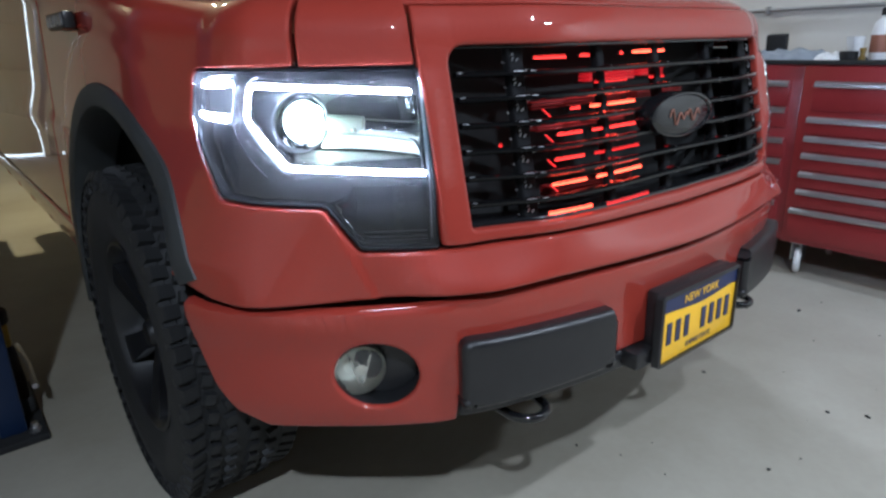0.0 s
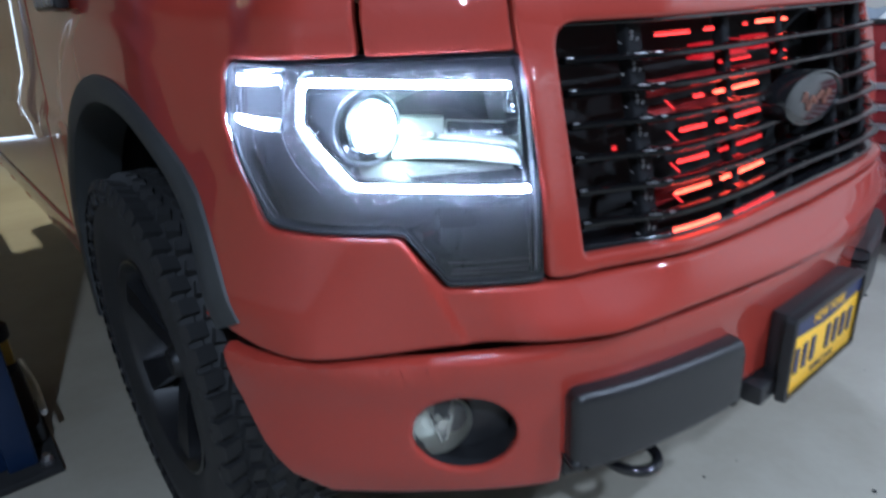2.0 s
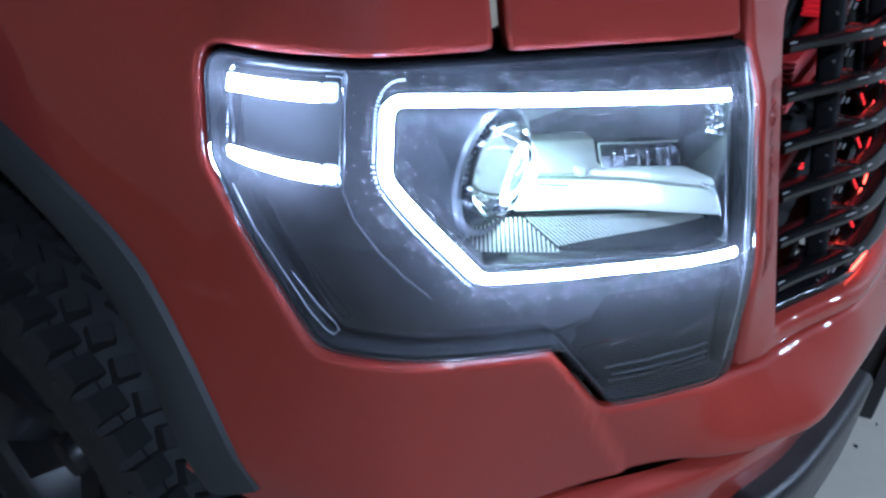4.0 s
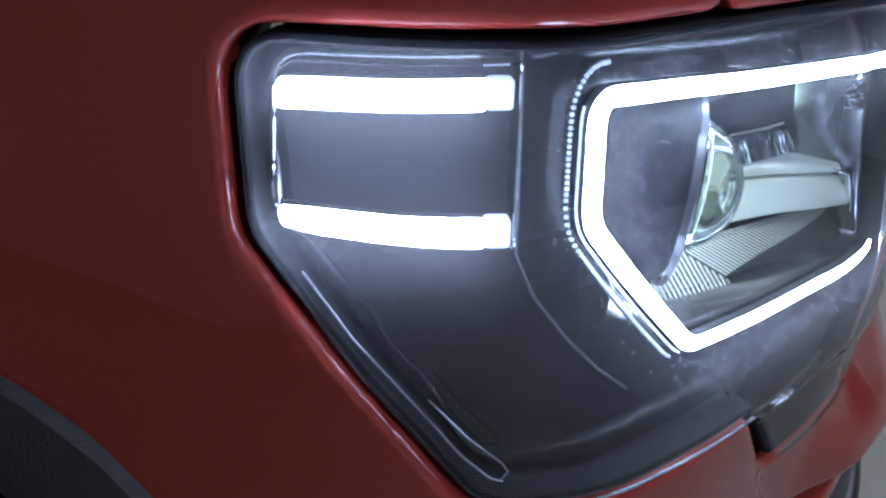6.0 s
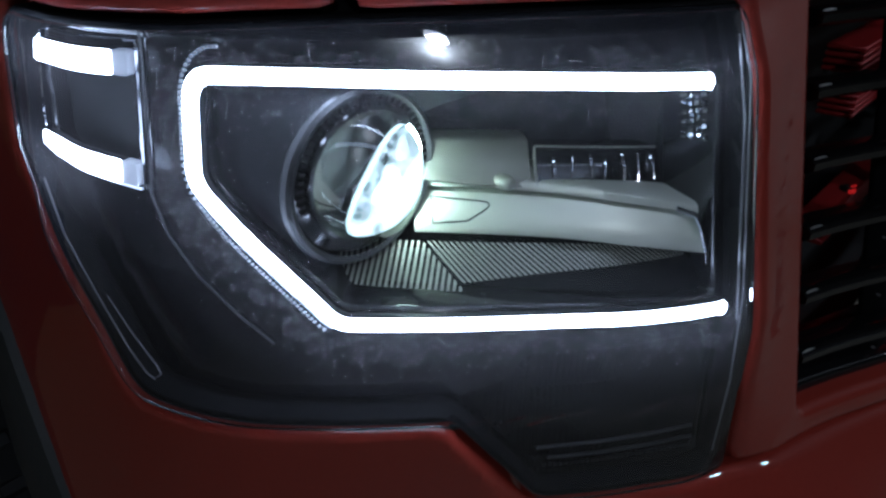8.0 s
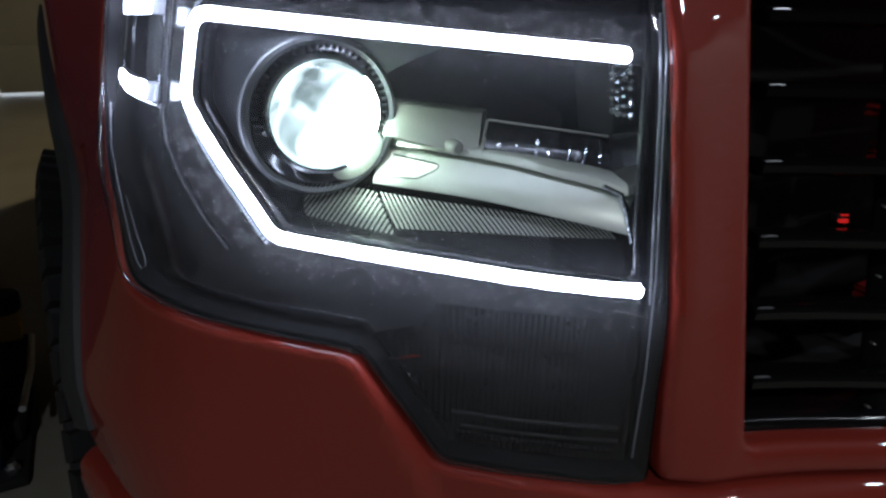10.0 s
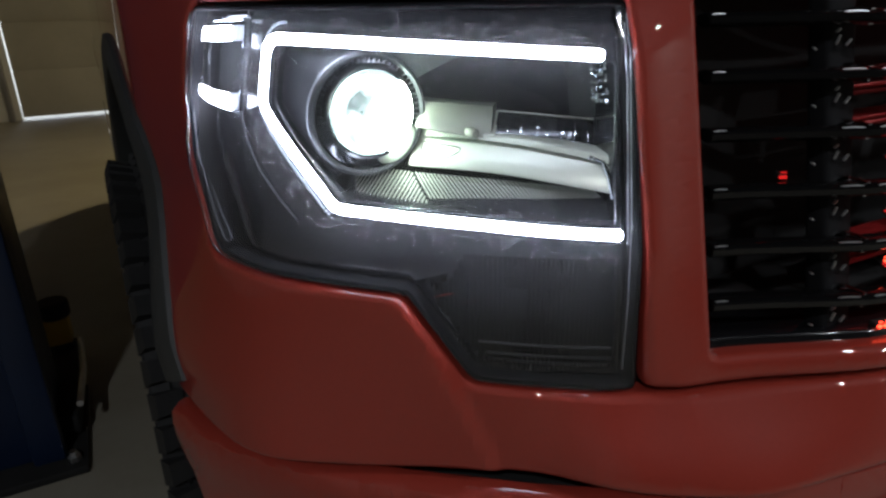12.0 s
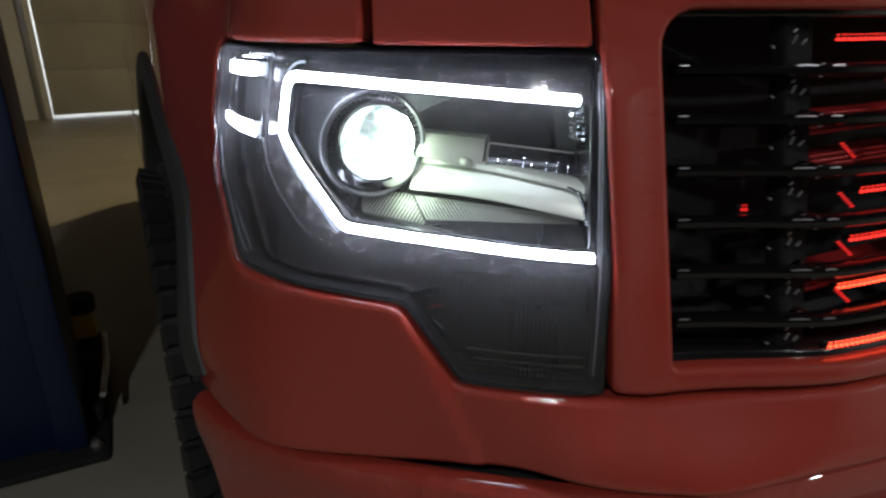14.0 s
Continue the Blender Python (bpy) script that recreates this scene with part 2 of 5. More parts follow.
def sweep(points, section, closed=False, ups=None, caps=True, bm=None):
    """Carry a closed section, of (across, up) pairs, along points; ups gives the up direction at each point."""
    bm = bm or bmesh.new()
    pts = [Vector(p) for p in points]
    n, rings = len(pts), []
    for i, p in enumerate(pts):
        a = pts[(i - 1) % n] if closed or i else pts[0]
        b = pts[(i + 1) % n] if closed or i < n - 1 else pts[-1]
        t = (b - a).normalized()
        up = Vector(ups[i]) if ups else Vector((0, 0, 1))
        side = t.cross(up)
        side = side.normalized() if side.length > 1e-6 else Vector((1, 0, 0))
        up = side.cross(t).normalized()
        rings.append([bm.verts.new(p + side * u + up * v) for u, v in section])
    k = len(section)
    for i in range(n if closed else n - 1):
        r, q = rings[i], rings[(i + 1) % n]
        for j in range(k):
            bm.faces.new((r[j], r[(j + 1) % k], q[(j + 1) % k], q[j]))
    if caps and not closed:
        bm.faces.new(rings[0])
        bm.faces.new(rings[-1])
    bmesh.ops.recalc_face_normals(bm, faces=bm.faces)
    return bm


def circle(r, n=10):
    return [(r * math.cos(2 * math.pi * i / n), r * math.sin(2 * math.pi * i / n)) for i in range(n)]


def rounded_rect(w, h, r, n=3):
    out = []
    for cx, cy, a in ((w / 2 - r, h / 2 - r, 0), (-w / 2 + r, h / 2 - r, 90), (-w / 2 + r, -h / 2 + r, 180), (w / 2 - r, -h / 2 + r, 270)):
        for i in range(n + 1):
            b = radians(a + 90 * i / n)
            out.append((cx + r * math.cos(b), cy + r * math.sin(b)))
    return out


def rounded(poly, radii, n=5):
    """A closed outline with its corners rounded; radii: one number or one a corner."""
    out, k = [], len(poly)
    for i in range(k):
        r = radii if isinstance(radii, (int, float)) else radii[i]
        p, a, b = (Vector(poly[j % k]) for j in (i, i - 1, i + 1))
        da, db = a - p, b - p
        if r <= 0 or da.length < 1e-6 or db.length < 1e-6:
            out.append(tuple(p))
            continue
        ang = da.angle(db)
        cut = min(r / max(math.tan(ang / 2), 1e-3), 0.49 * da.length, 0.49 * db.length)
        s, e = p + da.normalized() * cut, p + db.normalized() * cut
        for j in range(n + 1):
            f = j / n
            out.append(tuple(s * (1 - f) ** 2 + p * 2 * f * (1 - f) + e * f * f))
    return out


def signed_area(poly):
    return sum(a[0] * b[1] - b[0] * a[1] for a, b in zip(poly, poly[1:] + poly[:1])) / 2


def dense(poly, step=0.012):
    out = []
    for a, b in zip(poly, poly[1:] + poly[:1]):
        k = max(1, int(math.dist(a, b) / step))
        out += [(a[0] + (b[0] - a[0]) * i / k, a[1] + (b[1] - a[1]) * i / k) for i in range(k)]
    return out


def inset(poly, d):
    """Move a closed outline inwards by d (outwards if negative)."""
    sign = 1 if signed_area(poly) > 0 else -1
    out, k = [], len(poly)
    for i in range(k):
        a, p, b = Vector(poly[i - 1]), Vector(poly[i]), Vector(poly[(i + 1) % k])
        na, nb = (p - a), (b - p)
        na, nb = Vector((-na.y, na.x)), Vector((-nb.y, nb.x))
        if na.length < 1e-9 or nb.length < 1e-9:
            nn = (na + nb).normalized()
            out.append((p.x + nn.x * d * sign, p.y + nn.y * d * sign))
            continue
        na, nb = na.normalized(), nb.normalized()
        nn = (na + nb)
        nn = nn / max(nn.length_squared / 2, 0.5)
        out.append((p.x + nn.x * d * sign, p.y + nn.y * d * sign))
    return out


def panel(outline, surf, holes=(), gap=0.0015, edge=0.004, lip=0.018, grid=0.02, d=0.0):
    """A pressed panel on the curved surface surf(u, v, d): filled outline with holes, rolled edges and a turned-in lip."""
    loops = [inset(dense(list(outline)), gap + edge)]
    for h in holes:
        loops.append(inset(dense(list(h)), -(gap + edge)))
    bm = bmesh.new()
    edges = []
    for lp in loops:
        vs = [bm.verts.new((x, y, 0)) for x, y in lp]
        edges += [bm.edges.new((vs[i], vs[(i + 1) % len(vs)])) for i in range(len(vs))]
    bmesh.ops.triangle_fill(bm, use_beauty=True, use_dissolve=False, edges=edges)
    us, vv = [p[0] for p in loops[0]], [p[1] for p in loops[0]]
    for axis, lo, hi in ((0, min(us), max(us)), (1, min(vv), max(vv))):
        k = int((hi - lo) / grid)
        for i in range(1, k + 1):
            co, no = [0, 0, 0], [0, 0, 0]
            co[axis], no[axis] = lo + i * grid + 0.00037, 1
            bmesh.ops.bisect_plane(bm, geom=bm.verts[:] + bm.edges[:] + bm.faces[:], plane_co=co, plane_no=no, dist=1e-5)
    bmesh.ops.remove_doubles(bm, verts=bm.verts, dist=1e-5)
    bm.normal_update()
    rim = [e for e in bm.edges if e.is_boundary]
    outdir = {}
    for e in rim:
        f = e.link_faces[0]
        a, b = e.verts
        mid = f.calc_center_median()
        t = (b.co - a.co)
        nrm = Vector((t.y, -t.x, 0))
        if nrm.length < 1e-9:
            continue
        nrm.normalize()
        if nrm.dot(mid - a.co) > 0:
            nrm = -nrm
        for v in (a, b):
            outdir[v] = outdir.get(v, Vector()) + nrm
    flat = {v: (v.co.x, v.co.y) for v in bm.verts}
    ring = {v: v for v in outdir}
    depth0 = {v: 0.0 for v in outdir}
    store = dict((v, (x, y, d)) for v, (x, y) in flat.items())
    for out, depth in ((edge * 0.5, edge * 0.14), (edge * 0.86, edge * 0.5), (edge, edge), (edge, lip)):
        new_ring = {}
        for v in outdir:
            o = outdir[v].normalized() if outdir[v].length > 1e-9 else Vector((0, 0, 0))
            w = bm.verts.new((0, 0, 0))
            x, y = flat[v]
            store[w] = (x + o.x * out, y + o.y * out, d - depth)
            new_ring[v] = w
        for e in rim:
            a, b = e.verts
            if a in ring and b in ring:
                try:
                    bm.faces.new((ring[a], ring[b], new_ring[b], new_ring[a]))
                except ValueError:
                    pass
        ring = new_ring
    for v, (x, y, dd) in store.items():
        v.co = surf(x, y, dd)
    bmesh.ops.recalc_face_normals(bm, faces=bm.faces)
    return bm


def extruded(outline, surf, d0, d1, edge=0.0012):
    """A solid between depths d0 and d1 under the surface, with the given outline."""
    bm = panel(outline, surf, gap=0, edge=edge, lip=abs(d1 - d0), d=max(d0, d1), grid=0.03)
    return bm


# ---- the truck's surfaces ----
def spline(points, n=20):
    """A centripetal curve through plan points, with its running length."""
    pts = [Vector(p) for p in points]
    q = [Vector((-pts[1].x, pts[1].y))] + pts + [2 * pts[-1] - pts[-2]]
    out = []
    for i in range(1, len(q) - 2):
        p0, p1, p2, p3 = q[i - 1:i + 3]
        t0 = 0.0
        t1 = t0 + (p1 - p0).length ** 0.5
        t2 = t1 + (p2 - p1).length ** 0.5
        t3 = t2 + (p3 - p2).length ** 0.5
        for j in range(n):
            t = t1 + (t2 - t1) * j / n
            a1 = (t1 - t) / (t1 - t0) * p0 + (t - t0) / (t1 - t0) * p1
            a2 = (t2 - t) / (t2 - t1) * p1 + (t - t1) / (t2 - t1) * p2
            a3 = (t3 - t) / (t3 - t2) * p2 + (t - t2) / (t3 - t2) * p3
            b1 = (t2 - t) / (t2 - t0) * a1 + (t - t0) / (t2 - t0) * a2
            b2 = (t3 - t) / (t3 - t1) * a2 + (t - t1) / (t3 - t1) * a3
            out.append((t2 - t) / (t2 - t1) * b1 + (t - t1) / (t2 - t1) * b2)
    out.append(pts[-1])
    xs, ys = np.array([p.x for p in out]), np.array([p.y for p in out])
    run = np.concatenate([[0], np.cumsum(np.hypot(np.diff(xs), np.diff(ys)))])
    return run, xs, ys


BODY_PLAN = spline([(0, -.068), (.15, -.060), (.30, -.042), (.45, -.017), (.53, -.004), (.60, .010), (.65, .038), (.70, .078), (.75, .120),
                    (.795, .163), (.835, .212), (.858, .265), (.872, .335), (.887, .45), (.898, .6), (.905, .9), (.908, 1.5), (.912, 2.6), (.914, 4.2)])
BUMPER_PLAN = spline([(0, -.125), (.25, -.112), (.42, -.082), (.52, -.055), (.60, -.018), (.67, .034), (.74, .096), (.80, .155), (.86, .225),
                      (.90, .29), (.921, .35), (.935, .42)])


def on_plan(plan, s):
    """Place and outward normal in plan at running length s from the middle; s > 0 lies at x < 0."""
    run, xs, ys = plan
    a, e = abs(s), 0.006
    x, y = np.interp(a, run, xs), np.interp(a, run, ys)
    lo, hi = max(a - e, 0), min(a + e, run[-1])
    tx, ty = np.interp(hi, run, xs) - np.interp(lo, run, xs), np.interp(hi, run, ys) - np.interp(lo, run, ys)
    if a < e:
        tx, ty = 1.0, 0.0
    l = math.hypot(tx, ty)
    nx, ny = ty / l, -tx / l
    sign = -1 if s >= 0 else 1
    return sign * x, y, sign * nx, ny


def smooth(a, b, x):
    t = min(max((x - a) / (b - a), 0.0), 1.0)
    return t * t * (3 - 2 * t)


V0, ROLL = 1.115, 0.085


def lean(s, z):
    """How far the body stands out of its plan line at height z."""
    a = abs(s)
    side = smooth(0.75, 1.10, a)
    front = 1 - smooth(0.74, 0.98, a)
    if z > 0.9:
        o = (0.215 - 0.17 * smooth(1.04, 1.30, a)) * (0.9 - z)
    else:
        o = (0.035 + 0.24 * side) * (1 - 0.93 * smooth(1.10, 1.35, a)) * (0.9 - max(z, 0.62))
    o -= 0.010 * front * smooth(1.035, 1.085, z)
    # the lamp's corner is rounder than the plan
    o += 0.007 * smooth(0.84, 0.94, a) * (1 - smooth(1.0, 1.08, a)) * smooth(0.90, 0.97, z)
    # a crease along the doors, with the lower half standing out
    o += 0.009 * smooth(1.95, 2.10, a) * (1 - smooth(0.900, 0.935, z))
    # the grille stands flatter, leaning back evenly
    mid = (1 - smooth(0.548, 0.594, a)) * smooth(0.70, 0.80, z)
    o += mid * (0.012 - 0.21 * (z - 0.81) - o)
    # and bows forward between its ends
    o += (0.042 * (1 - smooth(0.37, 0.56, a)) - 0.030 * (1 - smooth(0.0, 0.36, a))) * smooth(0.705, 0.79, z)
    # the valance swells towards the bumper
    o += (0.030 * (1 - smooth(0.45, 0.75, a)) + 0.046 * (1 - smooth(0.50, 0.68, a))) * (1 - smooth(0.705, 0.79, z))
    # and tucks in behind the bumper at the corner
    o -= 0.016 * smooth(0.90, 1.01, a) * (1 - smooth(1.06, 1.13, a)) * (1 - smooth(0.675, 0.76, z))
    return o


def body(s, v, d=0.0):
    """The body skin: v is the height up to the shoulder, then the way over it and inwards."""
    x, y, nx, ny = on_plan(BODY_PLAN, s)
    v0 = V0 + 0.105 * smooth(1.10, 1.70, abs(s)) + 0.10 * smooth(1.85, 2.7, abs(s))
    if v <= v0:
        o = lean(s, v) + d
        # fold that runs down from the lamp's notch, and the panel under the lamp
        a = abs(s)
        fold = (a - 0.705) - (v - 0.70) * 0.52
        if v < 0.86 and a < 0.80:
            o -= 0.005 * (1 - smooth(-0.008, 0.003, fold)) * smooth(0.665, 0.70, v) * smooth(0.57, 0.66, a)
        if a > 1.10:
            # the raised lip round the wheel arch
            r_arch = math.hypot((y - 0.84) / 0.535, (v - 0.43) / 0.56)
            o += 0.005 * (1 - smooth(1.27, 1.34, r_arch)) * smooth(1.14, 1.28, a) * (1 - smooth(1.95, 2.15, a))
        return Vector((x + nx * o, y + ny * o, v))
    o0 = lean(s, v0)
    ang = min((v - v0) / ROLL, radians(78))
    r = ROLL + d
    inw, z = ROLL - r * math.cos(ang), v0 + r * math.sin(ang)
    p = Vector((x + nx * (o0 - inw), y + ny * (o0 - inw), z))
    rest = v - v0 - ROLL * radians(78)
    if rest > 0:
        w = smooth(0.80, 1.15, abs(s))
        dirv = Vector(((1 if s >= 0 else -1) * w, 1 - w)).normalized()
        p += Vector((dirv.x * rest, dirv.y * rest, rest * 0.105 * (1 - 0.3 * min(rest, 1.2))))
    return p


def bumper(s, z, d=0.0):
    x, y, nx, ny = on_plan(BUMPER_PLAN, s)
    rise = 0.022 * (1 - smooth(0.50, 0.85, abs(s)))
    o = d - 0.022 * smooth(0.655 + rise, 0.70 + rise, z) ** 1.5 - (0.005 + 0.007 * smooth(0.62, 0.85, abs(s))) * (1 - smooth(0.425, 0.50, z)) ** 1.5
    o += (0.006 + 0.002 * smooth(0.60, 0.75, abs(s))) * smooth(0.58 + rise, 0.65 + rise, z) * (1 - smooth(0.662 + rise, 0.682 + rise, z))
    return Vector((x + nx * o, y + ny * o, z))


def s_at_y(y):
    run, xs, ys = BODY_PLAN
    k = int(np.argmin(ys))
    return float(np.interp(y, ys[k:], run[k:]))


def mirrored(poly):
    return [(-a, b) for a, b in reversed(list(poly))]


# ---- the room ----
ROOM = (-4.8, 2.55, -6.5, 7.90)
x0, x1, y0, y1 = ROOM
T = 0.2
structure("floor", box((x0 - T, y0 - T, -0.15), (x1 + T, y1 + 2.5, 0.0)), FLOOR, "worn light grey painted concrete garage floor")
# out of view, its dimness is put into the colour to weaken reflections
structure("ceiling", box((x0 - T, y0 - T, CEILING), (x1 + T, y1 + T, CEILING + 0.15)), CEIL_DARK, "unseen garage ceiling, darkened to cut reflections")
structure("wall_west", box((x0 - T, y0, 0.0), (x0, y1, CEILING)), WALL_WHITE, "white painted garage wall")
structure("wall_east", box((x1, y0, 0.0), (x1 + T, y1, CEILING)), WALL_WHITE, "white painted garage wall behind the tool cabinets")
# unseen wall, coloured dark so that paint and grille mirror less light
structure("wall_south", box((x0 - T, y0 - T, 0.0), (x1 + T, y0, CEILING)), WALL_DARK, "unseen garage wall, kept dark to cut reflections")
DX0, DX1, DTOP = -1.72, 1.9, 2.45
structure("wall_north", box((x0 - T, y1, 0.0), (DX0 - 0.016, y1 + T, CEILING)), WALL_WHITE, "cream painted wall beside the garage door")
structure("wall_north", box((DX1 + 0.012, y1, 0.0), (x1 + T, y1 + T, CEILING)), WALL_WHITE, "cream painted wall beside the garage door")
structure("wall_north", box((DX0 - 0.03, y1, DTOP - 0.06), (DX1 + 0.03, y1 + T, CEILING)), WALL_WHITE, "cream painted lintel over the garage door")

door = thing("garage_door", "closed cream sectional garage door with daylight under it", "garage door", kind="structure")
for i in range(5):
    h = (DTOP - 0.03) / 5
    part("door_panel", box((DX0, y1 + 0.03, 0.030 + i * h), (DX1 + 0.02, y1 + 0.08, 0.030 + (i + 1) * h), 0.006), DOOR_PAINT, door)
part("jamb_rail", box((DX0 - 0.12, y1 - 0.05, 0.0), (DX0 - 0.07, y1 - 0.002, DTOP), 0.004), STEEL, door)
out = thing("backdrop", "bright daylight outside the garage door", "backdrop", kind="structure")
bm = bmesh.new()
vs = [bm.verts.new(p) for p in ((DX0 - 0.6, y1 + 0.9, -0.05), (DX1 + 0.6, y1 + 0.9, -0.05), (DX1 + 0.6, y1 + 0.9, DTOP + 0.3), (DX0 - 0.6, y1 + 0.9, DTOP + 0.3))]
bm.faces.new(vs)
part("daylight", bm, glowing("daylight_outside", (0.95, 0.98, 1.0), 5.0), out)


def ceiling_light(x, y, share, tone):
    t = thing("ceiling_light", "round white led work light on the ceiling", "ceiling light", "ceiling lights", at=(x, y, CEILING))
    part("housing", lathe([(0.0, -0.002), (0.075, -0.002), (0.080, -0.03), (0.072, -0.06), (0.062, -0.062), (0.062, -0.045), (0.0, -0.045)], 40), WHITE_PLASTIC, t)
    part("diffuser", lathe([(0.060, -0.058), (0.045, -0.070), (0.0, -0.076)], 40), TUBE_LIGHT, t)
    lamp = bpy.data.lights.new("diffuser_glow", "AREA")
    lamp.shape, lamp.size, lamp.energy, lamp.color = "DISK", 0.11, LAMP_POWER * share, tone
    lo = new("diffuser_glow", lamp)
    lo.parent = t
    lo.location = (0, 0, -0.085)


for lamp_row in LAMPS:
    ceiling_light(*lamp_row)

# ---- the truck ----
truck = thing("pickup_truck", "glossy red pickup truck with lit white headlights and black grille", "truck")

LAMP_OUT = rounded([(.600, 1.077), (.592, .781), (.726, .783), (.783, .860), (.895, .865), (.970, .872), (1.030, .947), (1.074, 1.001), (1.077, 1.080), (.825, 1.0785)],
                   [.012, .008, .018, .022, .0, .035, .05, .03, .022, .0])
WHEEL = (0.81, 0.43)


def arch(a, b, t0, t1, n=28, cy=0.84, cz=0.43):
    return [(cy + a * math.cos(t0 + (t1 - t0) * i / n), cz + b * math.sin(t0 + (t1 - t0) * i / n)) for i in range(n + 1)]


# wings and the valance under the grille, in one skin round the front
S_DOOR = s_at_y(1.50)
arch_in = [(s_at_y(y), z) for y, z in arch(0.545, 0.575, radians(5), radians(147))]
FOOT = [(0.0, .777), (.08, .7785), (.16, .781), (.24, .7835), (.32, .7855), (.40, .786), (.48, .783), (.54, .7805), (.592, .780)]
top_in = [(s, z - .003) for s, z in FOOT]
low_lamp = rounded([(.592, .778), (.729, .779), (.786, .857), (.895, .862), (.973, .868), (1.034, .945), (1.078, 1.000), (1.080, 1.0805), (.828, 1.0805)],
                   [0, .018, .022, 0, .035, .05, .03, .022, 0])
seam_up = [(.828, 1.0805), (.832, 1.125), (.834, 1.30)]
outline = [(S_DOOR, 1.37), (S_DOOR, 0.50)] + arch_in + [(1.115, 0.712), (1.06, .697), (1.00, .684), (.95, .682), (.88, .683), (.80, .686), (.70, .694), (.60, .702), (.50, .707), (.40, .708), (.30, .7075), (.15, .705), (0.0, .704)]
outline += mirrored(outline[:-1])
inner = top_in[:-1] + low_lamp + seam_up[1:]
outline_full = outline + mirrored(inner[1:]) + inner
part("front_wing", panel(outline_full, body, gap=0.002, edge=0.006, lip=0.022, grid=0.010), RED, truck, "glossy red painted wing and valance", weighted=True)

# door side behind the wing
S_END = s_at_y(4.0)
part("front_door", panel([(S_DOOR + .006, 1.37), (S_DOOR + .006, .60), (S_END, .60), (S_END, 1.50)], body, gap=0.002, edge=0.006, grid=0.05), RED, truck, "glossy red cab door", weighted=True)
part("front_door", panel(mirrored([(S_DOOR + .006, 1.37), (S_DOOR + .006, .60), (S_END, .60), (S_END, 1.50)]), body, gap=0.002, edge=0.006, grid=0.05), RED, truck, "glossy red cab door", weighted=True)

# bonnet
hood_half = [(.8265, 2.55), (.8265, 1.125), (.8225, 1.0795), (.609, 1.0790), (.616, 1.118), (.622, 1.185)]
part("bonnet", panel(hood_half + mirrored(hood_half), body, gap=0.002, edge=0.005, lip=0.02, grid=0.018), RED, truck, "glossy red bonnet", weighted=True)

# grille surround
g_hole = rounded([(.530, .8075), (.540, 1.108), (-.540, 1.108), (-.530, .8075), (-.42, .811), (-.30, .810), (-.15, .8075), (0, .805), (.15, .8075), (.30, .810), (.42, .811)], [.006, .032, .032, .006, 0, 0, 0, 0, 0, 0, 0], 6)
ring_half = [(.606, 1.082), (.588, .780)] + FOOT[-2::-1]
ring = [(.618, 1.183), (.612, 1.118)] + ring_half + mirrored(ring_half)[1:] + [(-.612, 1.118), (-.618, 1.183)]
part("grille_surround", panel(ring, lambda s, v, d=0.0: body(s, v, d + 0.004), holes=[g_hole], gap=0.002, edge=0.007, lip=0.016, grid=0.016), RED, truck, "red painted grille surround", weighted=True)

# ---- grille ----
grille = part("grille", panel([(.545, .800), (.552, 1.118), (-.552, 1.118), (-.545, .800), (-.42, .802), (0, .794), (.42, .802)], lambda s, v, d=0.0: body(s, v, d - 0.012),
              holes=[[(.526, .814), (.534, 1.104), (-.534, 1.104), (-.526, .814), (-.42, .816), (0, .808), (.42, .816)]], gap=0, edge=0.003, lip=0.055), BLACK_GLOSS, truck,
              "gloss black horizontal bar grille")
SLATS = [1.062, 1.021, 0.978, 0.934, 0.890, 0.846]


def grille_at(s, z, d=0.0):
    return body(s, z, d - 0.002)


for z in SLATS:
    pts, ups = [], []
    n = 44
    for i in range(n + 1):
        s = -0.53 + 1.06 * i / n
        pts.append(grille_at(s, z))
        x, y, nx, ny = on_plan(BODY_PLAN, s)
        ups.append((nx, ny, 0.0))
    sec = [(0.0030, -0.017), (0.0052, -0.006), (0.0050, 0.0), (0.0022, 0.0045), (-0.0022, 0.0045), (-0.0052, 0.0), (-0.0058, -0.006), (-0.0034, -0.017)]
    slat = part("slat", sweep(pts, sec, ups=ups), SLAT_BLACK, grille, "gloss black grille bar")
    # small metal slivers on the bar's nose, modelled lamp highlights
    for s_, w_ in ((.423, .010), (.396, .0055), (.5225, .0065), (-.423, .009), (-.395, .004)):
        p3 = [grille_at(s_ + w_ * k / 3, z + 0.0040 - 0.0008 * (k / 3) ** 2, 0.0020) for k in range(-3, 4)]
        part("bar_glint", sweep(p3, circle(0.0008, 8)), ALU, slat, "pale sliver standing in for a lamp glint on the bar")
